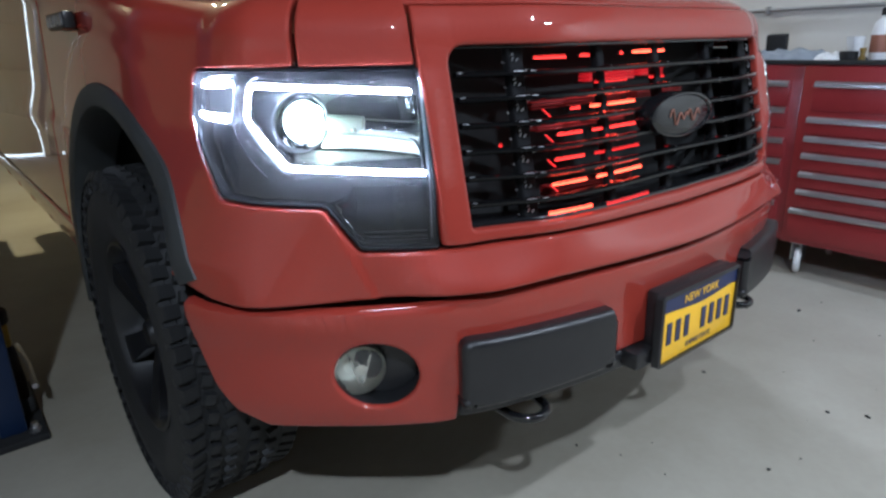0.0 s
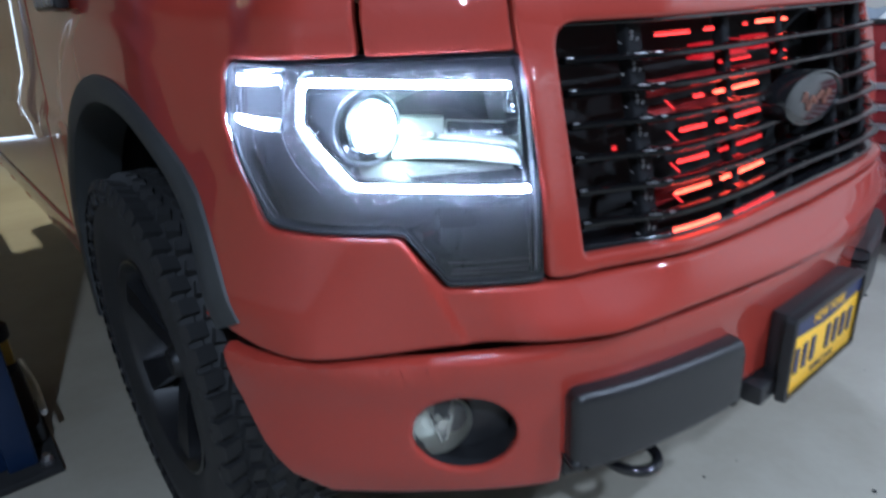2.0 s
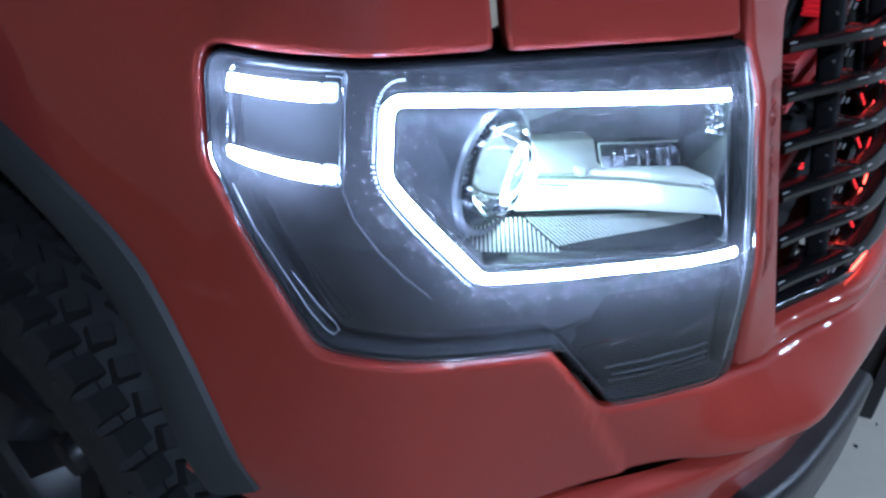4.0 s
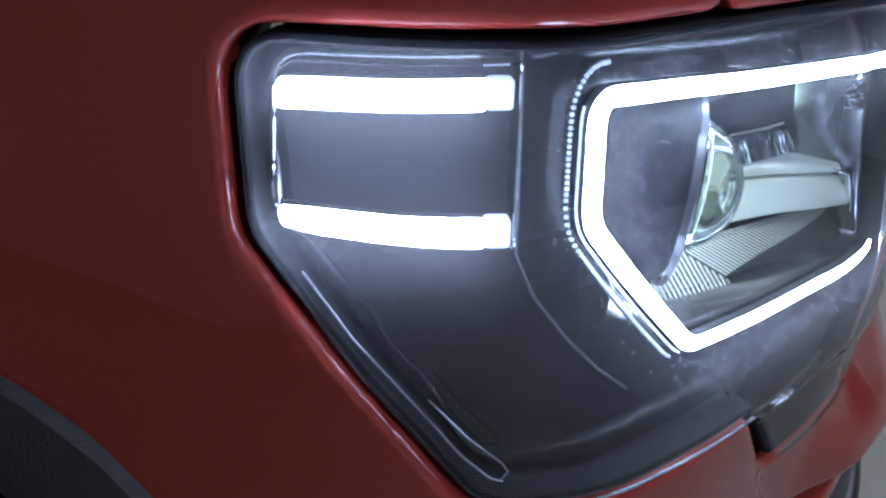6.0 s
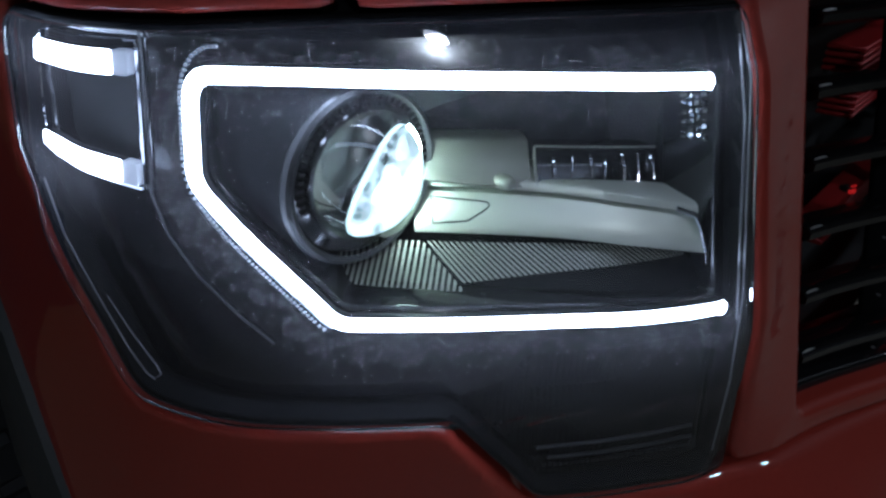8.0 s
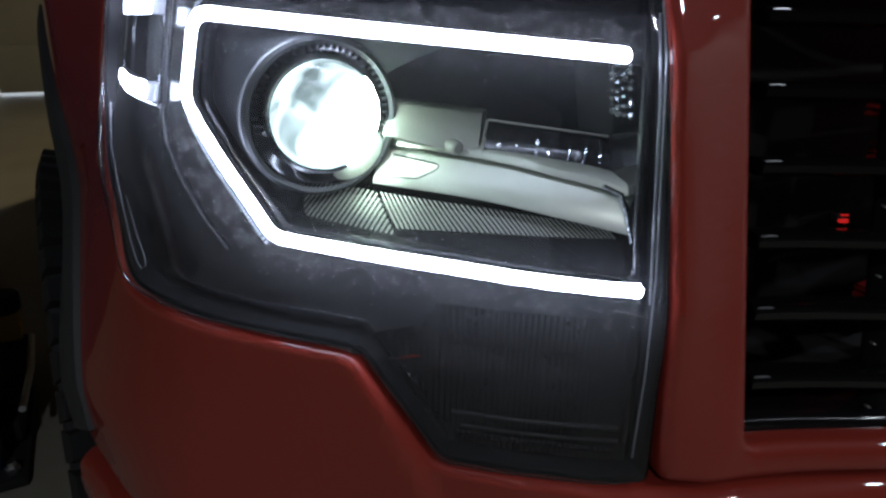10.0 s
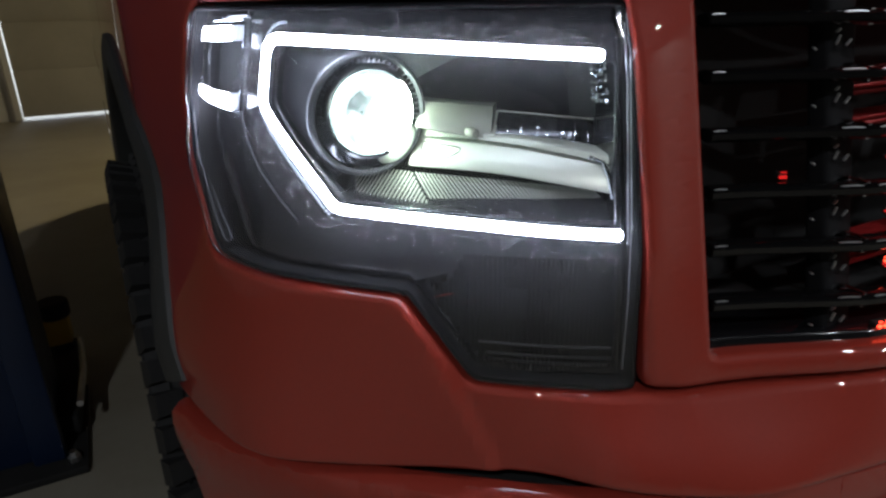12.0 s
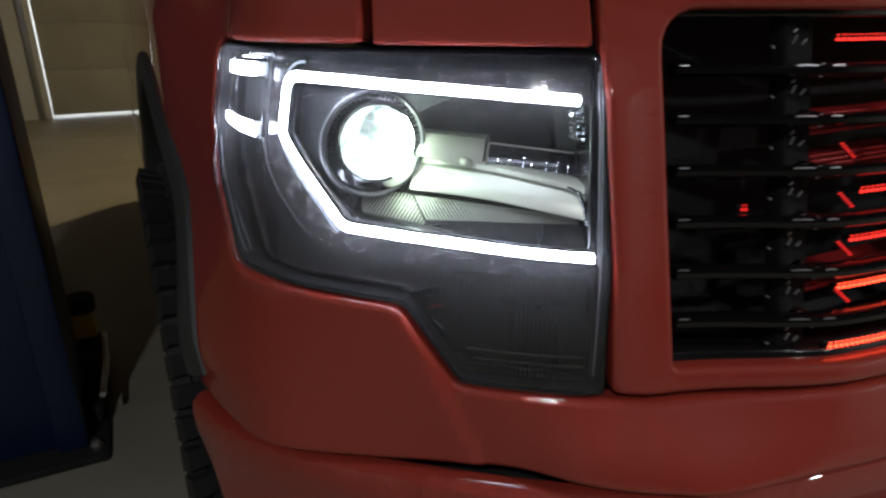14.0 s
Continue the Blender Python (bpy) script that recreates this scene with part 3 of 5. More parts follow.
for s in (-0.41, -0.20, 0.0, 0.20, 0.41):
    pts = [grille_at(s, z, -0.034) for z in (0.785, 0.86, 0.95, 1.04, 1.115)]
    part("upright", sweep(pts, rounded_rect(0.036 if abs(s) > .3 else 0.02, 0.02, 0.005), ups=[(0, -1, 0)] * 5), MATT_BLACK, grille, "gloss black upright behind the bars")
    for z in SLATS:
        # chrome studs in place of the glints where bars cross the upright
        m = Matrix.Translation(grille_at(s, z + 0.0, -0.012)) @ pose(0, 0, 0, 90, 0, 0)
        part("bar_glint", lathe([(0.0, 0.012), (0.006, 0.012), (0.007, 0.004), (0.007, -0.012), (0.0, -0.012)], 10, m), CHROME, grille, "bright stud standing in for a glint at the upright")
    # small tilted bright slips between the bars, by the outer uprights
    if abs(s) > .3:
        for z in SLATS + [SLATS[-1] - .043]:
            for ds, dz, ln, tilt in ((.004, .022, .006, .8), (.030, .018, .004, -.5), (.012, .031, .004, .6), (-.012, .024, .007, 1.2)):
                p = grille_at(s + math.copysign(ds, s), z + dz, -0.014)
                dv = Vector((math.cos(tilt), -0.1, math.sin(tilt))) * ln / 2
                part("tab", sweep([p - dv, p + dv], rounded_rect(0.0022, 0.0012, 0.0004, 2)), ALU, grille, "small bright slip by the grille upright")
# oval badge
bx = Matrix.Translation(body(0.0, 0.962, 0.0) + Vector((0.0, -0.006, 0))) @ pose(0, 0, 0, 90, 0, 0) @ Matrix.Diagonal((1.0, 0.40, 1.0, 1.0))
part("badge", lathe([(0.0, 0.020), (0.085, 0.019), (0.100, 0.016), (0.104, 0.020), (0.112, 0.018), (0.115, 0.008), (0.115, -0.02), (0.0, -0.02)], 48, bx), BLACK_GLOSS, grille, "black oval badge")
bm = bmesh.new()
mid = body(0.0, 0.962, 0.0) + Vector((0.0, -0.0275, 0.0))
for xa, xb, up, turns in ((-.055, -.022, .016, 1.0), (-.022, .012, .007, 1.5), (.010, .055, .012, 1.5)):
    sweep([mid + Vector((xa + (xb - xa) * i / 14, 0.0, up * math.sin(math.pi * 2 * turns * i / 14) - .002)) for i in range(15)], circle(0.0016, 6), bm=bm)
part("badge_mark", bm, COPPER, grille, "faded copper mark on the badge")

# led strips behind the grille, and fins with the leds' red light coloured in
part("radiator", box((-0.56, 0.17, 0.62), (0.56, 0.20, 1.12), 0.004), DARK, truck, "dark radiator behind the grille")
# dark boards added to keep the pale floor from showing through the grille
part("grille_blocker", box((-0.56, 0.0, 0.742), (0.56, 0.168, 0.754), 0.003), DARK, truck, "added dark board that closes the grille below")
for x in (-0.56, 0.56):
    part("grille_blocker", box((x - 0.006, 0.095, 0.756), (x + 0.006, 0.168, 1.06), 0.003), DARK, truck, "added dark board that closes the grille's side")

def led_run(sa, sb, z, lit, depth=0.034):
    """A short run of red diodes lying behind and above a grille bar."""
    strip = part("led_strip", sweep([grille_at(sa + (sb - sa) * i / 6, z, -depth) for i in range(7)], rounded_rect(0.007, 0.004, 0.001, 2)), DARK, truck, "red led strip behind the grille")
    bm = bmesh.new()
    nn = max(2, int(abs(sb - sa) / 0.0062))
    for i in range(nn):
        p = grille_at(sa + (sb - sa) * (i + 0.5) / nn, z - .001, 0.004 - depth)
        box_into(bm, p - Vector((.0016, .0012, .0011)), p + Vector((.0016, .0012, .0011)))
        box_into(bm, p + Vector((-.0014, -.0008, .0036)), p + Vector((.0014, .0008, .0042)))
    part("led", bm, lit, strip, "glowing red diodes and their modelled reflections", smooth=False)


led_run(.370, .292, 1.086, RED_DIM), led_run(.255, .226, 1.087, RED_DIM), led_run(.125, .117, 1.088, RED_DIM), led_run(.083, -.040, 1.089, RED_LED)
for z, left, ra, rb in ((SLATS[2], .295, RED_DIM, RED_LED), (SLATS[3], .334, RED_DIM, RED_DIM), (SLATS[4], .345, RED_DIM, RED_FAINT), (SLATS[5], .358, RED_LED, RED_LED)):
    led_run(left, .268, z + .016, ra)
    led_run(.240, .090, z + .016, rb)
led_run(.386, .280, .818, RED_LED, 0.014), led_run(.240, .100, .813, RED_FAINT, 0.014)
led_run(.22, .11, SLATS[1] + .016, RED_FAINT), led_run(.03, -.03, SLATS[1] + .016, RED_FAINT)
# glowing slashes stand in for strip ends mirrored in the gloss bars
for z in SLATS[2:]:
    a, b = grille_at(.370, z + .020, -0.022), grille_at(.353, z + .005, -0.022)
    refl = part("led_reflection", sweep([a, b], rounded_rect(0.004, 0.003, 0.001, 2)), DARK, truck, "modelled reflection of a led strip's end in the bar")
    bm = bmesh.new()
    for i in range(6):
        p = a.lerp(b, (i + .5) / 6) + Vector((0, -0.002, 0))
        box_into(bm, p - Vector((.0018, .001, .0007)), p + Vector((.0018, .001, .0007)))
    part("led", bm, RED_FAINT, refl, "glowing red diodes and their modelled reflections", smooth=False)
# the first short run is a led reflection built as a glowing dot
led_run(.453, .448, SLATS[3] + .005, RED_FAINT), led_run(-.49, -.497, SLATS[4] + .02, RED_DIM)
# the first two fin sets emit red, the rest carry the led light as colour
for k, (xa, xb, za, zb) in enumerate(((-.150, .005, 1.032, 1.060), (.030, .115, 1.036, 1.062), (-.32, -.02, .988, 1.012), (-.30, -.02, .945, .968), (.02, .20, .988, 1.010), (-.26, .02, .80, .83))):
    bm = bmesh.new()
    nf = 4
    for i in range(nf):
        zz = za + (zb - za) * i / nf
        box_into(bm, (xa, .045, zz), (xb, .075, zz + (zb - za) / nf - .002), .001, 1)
    part("red_fin", bm, FIN_LED_GLOW if k < 2 else FIN_LED_TINT, truck, "cooler fins coloured as if lit by the red leds")

# ---- front bumper ----
bm = bmesh.new()
ra, rb = [], []
for i in range(41):
    s = -1.05 + 2.1 * i / 40
    ra.append(bm.verts.new(bumper(s, .60, -0.06))), rb.append(bm.verts.new(bumper(s, .66, -0.06) + Vector((0, 0.0, 0.09))))
for i in range(40):
    bm.faces.new((ra[i], ra[i + 1], rb[i + 1], rb[i]))
part("bumper_beam", bm, DARK, truck, "dark beam behind the bumper")
bump_half = [(1.115, .678), (1.105, .600), (1.062, .510), (1.018, .455), (.955, .428), (.777, .437), (.592, .449), (.588, .500), (0.0, .500)]
b_top = [(0.0, .690), (.30, .696), (.50, .696), (.60, .692), (.70, .685), (.80, .679), (.88, .6755), (.95, .6725), (1.04, .674)]
right_half = b_top + bump_half
full = right_half + mirrored(right_half[:-1])
fog_hole = [(.738 + .076 * math.cos(a), .550 + .062 * math.sin(a)) for a in (2 * math.pi * i / 36 for i in range(36))]
fb = part("front_bumper", panel(full, bumper, holes=[fog_hole, mirrored(fog_hole)], gap=0.001, edge=0.007, lip=0.010, grid=0.018), RED, truck, "red painted front bumper", weighted=True)


for sg in (1, -1):
    po = rounded([(.252, .618), (.590, .622), (.590, .486), (.565, .484), (.252, .492)], [.016, .02, .012, .01, .012])
    po = po if sg > 0 else mirrored(po)
    pad = part("bumper_pad", panel(po, lambda s, z, d=0.0: bumper(s, z, d + 0.031), gap=0, edge=0.014, lip=0.05, grid=0.03), BLACK_GRAIN, fb, "grained black plastic bumper pad", weighted=True)
    # fog lamp in its round recess
    cup = [(.738 + .078 * math.cos(a), .550 + .064 * math.sin(a)) for a in (2 * math.pi * i / 28 for i in range(28))]
    cup = cup if sg > 0 else mirrored(cup)
    part("fog_recess", panel(cup, lambda s, z, d=0.0: bumper(s, z, d - 0.055), gap=0, edge=0.003, lip=-0.045, grid=0.04), BLACK_SATIN, fb, "black recess round the fog lamp")
    c = bumper(.772 * sg, .546, -0.03)
    m = look(c, c + Vector((-0.30 * sg, -1.0, -0.02)))
    m = m @ pose(0, 0, 0, 180, 0, 0)
    fog = part("fog_lamp", lathe([(0.0, -0.03), (0.025, -0.028), (0.042, -0.012), (0.0478, 0.002), (0.0488, 0.002), (0.0492, -0.002), (0.049, -0.03), (0.0, -0.034)], 32, m), SILVER, fb, "round clear fog lamp")
    part("fog_glass", lathe([(0.049, 0.003), (0.04, 0.009), (0.02, 0.013), (0.0, 0.014)], 32, m), FOG_GLASS, fog)
    part("bulb_cap", lathe([(0.0, 0.004), (0.012, 0.002), (0.013, -0.014), (0.0, -0.02)], 16, m), CHROME, fog)
    # two chrome bars in a V, the reflector's highlights made as shapes
    bmv = bmesh.new()
    for turn in (-16, 16):
        box_into(bmv, (-0.0022, -0.034, -0.010), (0.0022, 0.030, 0.004), 0.0008, 1, m @ pose(0.011 * math.copysign(1, turn), 0, 0, 0, 0, turn))
    part("fog_highlight", bmv, CHROME, fog, "slanted chrome bar standing in for a reflector highlight")
    # tow hook
    hx, hy, hz = -0.415 * sg, -0.035, 0.418
    arc = [(hx + 0.042 * math.cos(a), hy - 0.05 * math.sin(a), hz) for a in (math.pi * (i / 16 * 1.15 - 0.075) for i in range(17))]
    arc = [(hx + 0.045, hy + 0.14, hz)] + arc + [(hx - 0.045, hy + 0.14, hz)]
    part("tow_hook", sweep(arc, circle(0.0095, 10)), BLACK_GLOSS, truck, "black steel tow hook")
part("lower_valance", panel([(.59, .498), (.59, .452), (0, .452), (-.59, .452), (-.59, .498)], lambda s, z, d=0.0: bumper(s, z, d - 0.004), edge=0.006, lip=0.03, grid=0.03), BLACK_GRAIN, fb, "dark plastic strip under the bumper")

# number plate in its holder
PX, PY, PZ = 0.0, -0.166, 0.538
plate = part("number_plate", box((PX - .152, PY + .001, PZ - .076), (PX + .152, PY + .004, PZ + .076), 0.001), PLATE_YELLOW, truck, "yellow number plate with a dark blue top band")
part("plate_band", box((PX - .151, PY - .0006, PZ + .040), (PX + .151, PY + .001, PZ + .0755)), PLATE_BLUE, plate, "dark blue band")
bm = bmesh.new()
vs = [bm.verts.new((PX - .150 + .30 * i / 12, PY - .0004, PZ + .040 - .005 * math.cos(i / 12 * math.pi * 2 - math.pi) - .005)) for i in range(13)]
ve = [bm.verts.new((PX - .150 + .30 * i / 12, PY - .0004, PZ + .042)) for i in range(13)]
for i in range(12):
    bm.faces.new((vs[i], vs[i + 1], ve[i + 1], ve[i]))
part("band_curve", bm, PLATE_BLUE, plate)
for i in range(8):
    if i != 3:
        cx = PX - 0.118 + i * 0.0335
        part("plate_bar", box((cx - .0085, PY - .0015, PZ - .036), (cx + .0085, PY + .001, PZ + .014), 0.0006, 1), PLATE_BLUE, plate, "dark blue bar")
for txt, size, dz, mat in (("NEW YORK", 0.026, 0.045, PLATE_YELLOW), ("EMPIRE STATE", 0.016, -0.061, PLATE_BLUE)):
    cu = bpy.data.curves.new("lettering", "FONT")
    cu.body, cu.size, cu.align_x, cu.extrude = txt, size, "CENTER", 0.0004
    tmp = new("lettering_curve", cu)
    me = tmp.to_mesh().copy()
    bm = bmesh.new()
    bm.from_mesh(me)
    bpy.data.objects.remove(tmp)
    bmesh.ops.transform(bm, matrix=Matrix.Translation((PX, PY - .0012, PZ + dz)) @ pose(0, 0, 0, 90, 0, 0), verts=bm.verts)
    part("lettering", bm, mat, plate, smooth=False)
ro = rounded_rect(0.315, 0.165, 0.009)
ri = rounded_rect(0.298, 0.148, 0.006)
bm = bmesh.new()
o0 = [bm.verts.new((PX + u, (PY - .006) + .002, PZ + w)) for u, w in rounded_rect(0.312, 0.162, 0.009)]
o1 = [bm.verts.new((PX + u, PY + .012, PZ + w)) for u, w in ro]
i0 = [bm.verts.new((PX + u, (PY - .006), PZ + w)) for u, w in ri]
i1 = [bm.verts.new((PX + u, PY + .0008, PZ + w)) for u, w in ri]
k = len(o0)
for i in range(k):
    j = (i + 1) % k
    bm.faces.new((o0[i], o0[j], i0[j], i0[i]))
    bm.faces.new((o1[i], o1[j], o0[j], o0[i]))
    bm.faces.new((i0[i], i0[j], i1[j], i1[i]))
bmesh.ops.recalc_face_normals(bm, faces=bm.faces)
part("plate_frame", bm, BLACK_SATIN, plate, "black plastic plate frame")
part("plate_holder", box((PX - .145, PY + .006, PZ - .080), (PX + .145, PY + .045, PZ + .085), 0.01), BLACK_SATIN, truck, "black plastic plate holder")
part("holder_arm", box((-.20, -.150, .46), (.20, -.10, .50), 0.008), BLACK_GRAIN, truck, "black plate bracket")


# ---- headlights ----
def headlight(sg):
    f = (lambda p: list(p)) if sg > 0 else mirrored

    def at(s, z, d=0.0):
        return body(s * sg, z, d)

    def lens_surf(s, z, d=0.0):
        # the cover stands a little proud towards its middle
        a = abs(s)
        e = min(smooth(.592, .63, a), 1 - smooth(1.03, 1.062, a))
        return body(s, z, d + 0.002 + 0.004 * e)

    shell = panel(f(LAMP_OUT), lambda s, z, d=0.0: body(s, z, d - 0.105), gap=0.0, edge=0.001, lip=-0.104, grid=0.04)
    hl = part("headlight", shell, MATT_BLACK, truck, "black headlight with lit white led tubes")
    part("clear_cover", panel(f(LAMP_OUT), lens_surf, gap=0.002, edge=0.002, lip=0.003, grid=0.02), LENS, hl, "clear plastic cover", weighted=True).visible_shadow = False
    rim_o, rim_i = f(inset(dense(LAMP_OUT), -0.001)), f(inset(dense(LAMP_OUT), 0.0035))
    part("seal", panel(rim_o, lambda s, z, d=0.0: body(s, z, d - 0.002), holes=[rim_i], gap=0, edge=0.001, lip=0.014, grid=0.05), SEAL, hl, "black rubber seal")
    # the mask with its three windows
    c_in = rounded([(.612, 1.034), (.612, .914), (.840, .928), (.909, 1.002), (.906, 1.049)], [.004, .004, .012, .016, .008])
    win = rounded([(.610, .888), (.604, .793), (.722, .795), (.758, .842), (.735, .888)], .004)
    mark = rounded([(.954, 1.069), (1.064, 1.067), (1.068, 1.000), (1.036, .997), (.957, .994)], [.002, .012, .016, .002, .002])
    mask = panel(f(inset(dense(LAMP_OUT), 0.004)), lambda s, z, d=0.0: body(s, z, d - 0.018), holes=[f(c_in), f(win), f(mark)], gap=0, edge=0.003, lip=0.045, grid=0.03)
    part("mask", mask, BLACK_GLOSS, hl, "gloss black inner mask", weighted=True)
    # bracket shaped tube
    axis = rounded([(.630, 1.0400), (.9140, 1.0550), (.9175, 1.003), (.844, .9225), (.612, .9100)], [0, .014, .02, .02, 0], 7)
    pts = []
    for a, b in zip(axis, axis[1:]):
        k = max(1, int(math.dist(a, b) / 0.012))
        pts += [(a[0] + (b[0] - a[0]) * i / k, a[1] + (b[1] - a[1]) * i / k) for i in range(k)]
    pts.append(axis[-1])
    p3 = [at(s, z, -0.012) for s, z in pts]
    ups = [on_plan(BODY_PLAN, s * sg)[2:] + (0.0,) for s, z in pts]
    sec = [(0.0044, -0.004), (0.0044, 0.0012), (-0.0044, 0.0012), (-0.0044, -0.004)]
    part("tube_channel", sweep(p3, sec, ups=ups), BLACK_SATIN, hl, "black channel under the led tube")
    sec = [(0.0042, 0.0013), (0.0040, 0.0021), (0.0022, 0.0027), (-0.0022, 0.0027), (-0.0040, 0.0021), (-0.0042, 0.0013)]
    tube = part("led_tube", sweep(p3, sec, ups=ups), DRL, hl, "glowing white bracket-shaped led tube")
    for s_, z_ in (pts[0], pts[-1]):
        cap = [(s_ + .0042 * math.cos(2 * math.pi * i / 20), z_ + .0042 * math.sin(2 * math.pi * i / 20)) for i in range(20)]
        part("tube_end", extruded(f(cap), body, -0.0095, -0.0108, edge=0.0004), DRL, tube)
    # stepped clear edge with led teeth, outside the bend
    outer = [(s, z) for s, z in inset_open(pts, 0.0072) if s > 0.847 and z < 1.054]
    part("led_edge", sweep([at(s, z, -0.014) for s, z in outer], circle(0.0006, 6), ups=[on_plan(BODY_PLAN, s * sg)[2:] + (0.0,) for s, z in outer]), DRL_DIM, hl, "dim clear edge beside the led tube")
    bm = bmesh.new()
    far = inset_open(pts, 0.0118)
    for a, b in zip(far, far[1:]):
        if a[0] > 0.85 and (a[0] > 0.896 or a[1] < 1.036):
            k = max(1, round(math.dist(a, b) / 0.0027))
            for i in range(k):
                c = at(a[0] + (b[0] - a[0]) * i / k, a[1] + (b[1] - a[1]) * i / k, -0.0165)
                bmesh.ops.create_icosphere(bm, subdivisions=1, radius=0.0011, matrix=Matrix.Translation(c))
    part("led_tooth", bm, DRL_FAINT, hl)

    # two thin pale tubes drawn as the lamp's highlight strokes in the cover
    ridge = [at(s, z, -0.004) for s, z in ((1.052, .985), (1.030, .957), (1.004, .927), (.980, .897), (.966, .884), (.960, .882))]
    part("cover_highlight", sweep(ridge, circle(0.0005, 8)), CLEAR_EDGE, hl, "thin line standing in for a lamp reflection in the cover")
    ridge = [at(s, z, -0.006) for s, z in ((.996, .926), (.976, .904), (.960, .890), (.957, .885), (.960, .882))]
    part("cover_highlight", sweep(ridge, circle(0.0004, 8)), CLEAR_EDGE, hl, "thin line standing in for a lamp reflection in the cover")
    line = [at(s, z, -0.0165) for s, z in ((.954, 1.080), (.9535, 1.055), (.9545, 1.005), (.955, .990), (.945, .970), (.926, .947), (.903, .924), (.883, .907))]
    part("mould_line", sweep(line, circle(0.0007, 6)), RING_GREY, hl, "fine mould line in the mask")
    edge_line = [at(.6065, z, -0.003) for z in (.905, .94, .98, 1.02, 1.062)]
    part("cover_edge", sweep(edge_line, circle(0.0008, 6)), CLEAR_EDGE, hl, "moulded edge of the clear cover")
    edge_line = [at(.6045, z, -0.001) for z in (.80, .86, .92, .98, 1.04, 1.068)]
    part("cover_edge", sweep(edge_line, circle(0.0006, 6)), CLEAR_EDGE, hl, "moulded edge of the clear cover")
    # the two marker bars, and the dark bay between them
    for lit, end in (([(.9710, 1.0640), (1.0615, 1.0615), (1.0640, 1.0495), (.9710, 1.0520)], [(.9585, 1.0640), (.9713, 1.0640), (.9713, 1.0520), (.9590, 1.0520)]),
                     ([(.9710, 1.0090), (1.0645, 1.0095), (1.0630, 1.0010), (1.046, .9985), (.9710, .9965)], [(.9590, 1.0085), (.9713, 1.0088), (.9713, .9965), (.9590, .9960)])):
        part("bar_back", extruded(f(rounded(lit, .003)), body, -0.0118, -0.016), BLACK_SATIN, hl)
        bar = part("marker_bar", extruded(f(rounded(lit, .003)), body, -0.0106, -0.0114, edge=0.0004), DRL, hl, "glowing white marker bar")
        part("bar_end", extruded(f(rounded(end, .0022)), body, -0.011, -0.016, edge=0.0005), DRL_DIM, bar, "dim clear end of the bar")
    fr = [at(s, z, -0.014) for s, z in dense(mark)]
    part("marker_frame", sweep(fr, circle(0.0007, 6), closed=True), CHROME, hl, "fine bright frame round the markers")
    part("marker_bay", panel(f(inset(dense(mark), -0.002)), lambda s, z, d=0.0: body(s, z, d - 0.030), gap=0, edge=0.001, lip=0.004, grid=0.04), DARK, hl)

    # projector: shroud, bowl, light, domed lens
    c = Vector((-0.736 * sg, 0.182, 0.9955))
    m = Matrix.Translation(c) @ pose(0, 0, 0, 90, 0, 0) @ pose(0, 0, 0, 3, -1 * sg, 0)
    part("projector_shroud", lathe([(0.0352, 0.003), (0.0368, 0.0055), (0.0388, 0.0055), (0.0402, 0.002), (0.0445, 0.001), (0.0465, 0.001), (0.0475, -0.002), (0.048, -0.03), (0.042, -0.06), (0.037, -0.06), (0.0350, -0.02)], 56, m, closed=True), BLACK_GLOSS, hl, "black projector shroud")
    part("shroud_ring", lathe([(0.0462, 0.0015), (0.0490, 0.0030), (0.0515, 0.0016), (0.0522, -0.002)], 56, Matrix.Translation((0, 0, -0.003)) @ m), RING_GREY, hl, "satin grey ring")
    bm = bmesh.new()
    for i in range(60):
        a = 2 * math.pi * i / 60
        if math.sin(a) < -0.25:
            continue
        box_into(bm, (0.0410, -0.0008, 0.0), (0.0445, 0.0008, 0.0036), 0, 1, m @ pose(0, 0, 0, 0, 0, math.degrees(a)))
    part("shroud_teeth", bm, MATT_BLACK, hl)
    part("projector_bowl", lathe([(0.0345, -0.002), (0.0344, -0.014)], 40, m), CHROME, hl, "bright bowl inside the projector")
    # bowl wall and bowl rim emit the lamp light they would reflect
    part("bowl_wall", lathe([(0.0344, -0.014), (0.0338, -0.032), (0.0238, -0.0494)], 40, m), BOWL_EMIT, hl, "bowl wall that emits its reflected light")
    part("projector_light", lathe([(0.0, -0.049), (0.0235, -0.049), (0.0235, -0.052), (0.0, -0.052)], 32, m), BEAM, hl, "lit source of the projector")
    bm = bmesh.new()
    bmesh.ops.create_icosphere(bm, subdivisions=2, radius=0.0045, matrix=m @ Matrix.Translation((0, -0.004, -0.030)) @ Matrix.Diagonal((1.8, 0.8, 0.8, 1.0)))
    part("arc_capsule", bm, ARC, hl, "glowing discharge capsule in the bowl")
    part("bowl_rim", lathe([(0.0343, -0.0015), (0.0343, -0.011)], 40, m), BOWL_GLOW, hl, "bowl rim that emits its reflected light")
    R, ch, fw = 0.0375, 0.0348, 0.008
    h0 = math.sqrt(R * R - ch * ch)
    prof = [(0.0, -0.004), (ch - .001, -0.004), (ch, -0.002), (ch, fw)]
    prof += [(ch * math.cos(i / 14 * math.pi / 2), math.sqrt(max(R * R - (ch * math.cos(i / 14 * math.pi / 2)) ** 2, 0)) - h0 + fw) for i in range(1, 14)] + [(0.0, R - h0 + fw)]
    part("projector_lens", lathe(prof, 56, m), GLASS, hl, "clear domed projector lens")
    # added emitter, stands in for lens light spilling sideways onto the shelf
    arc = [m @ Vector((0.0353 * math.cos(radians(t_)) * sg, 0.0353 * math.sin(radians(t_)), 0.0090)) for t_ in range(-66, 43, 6)]
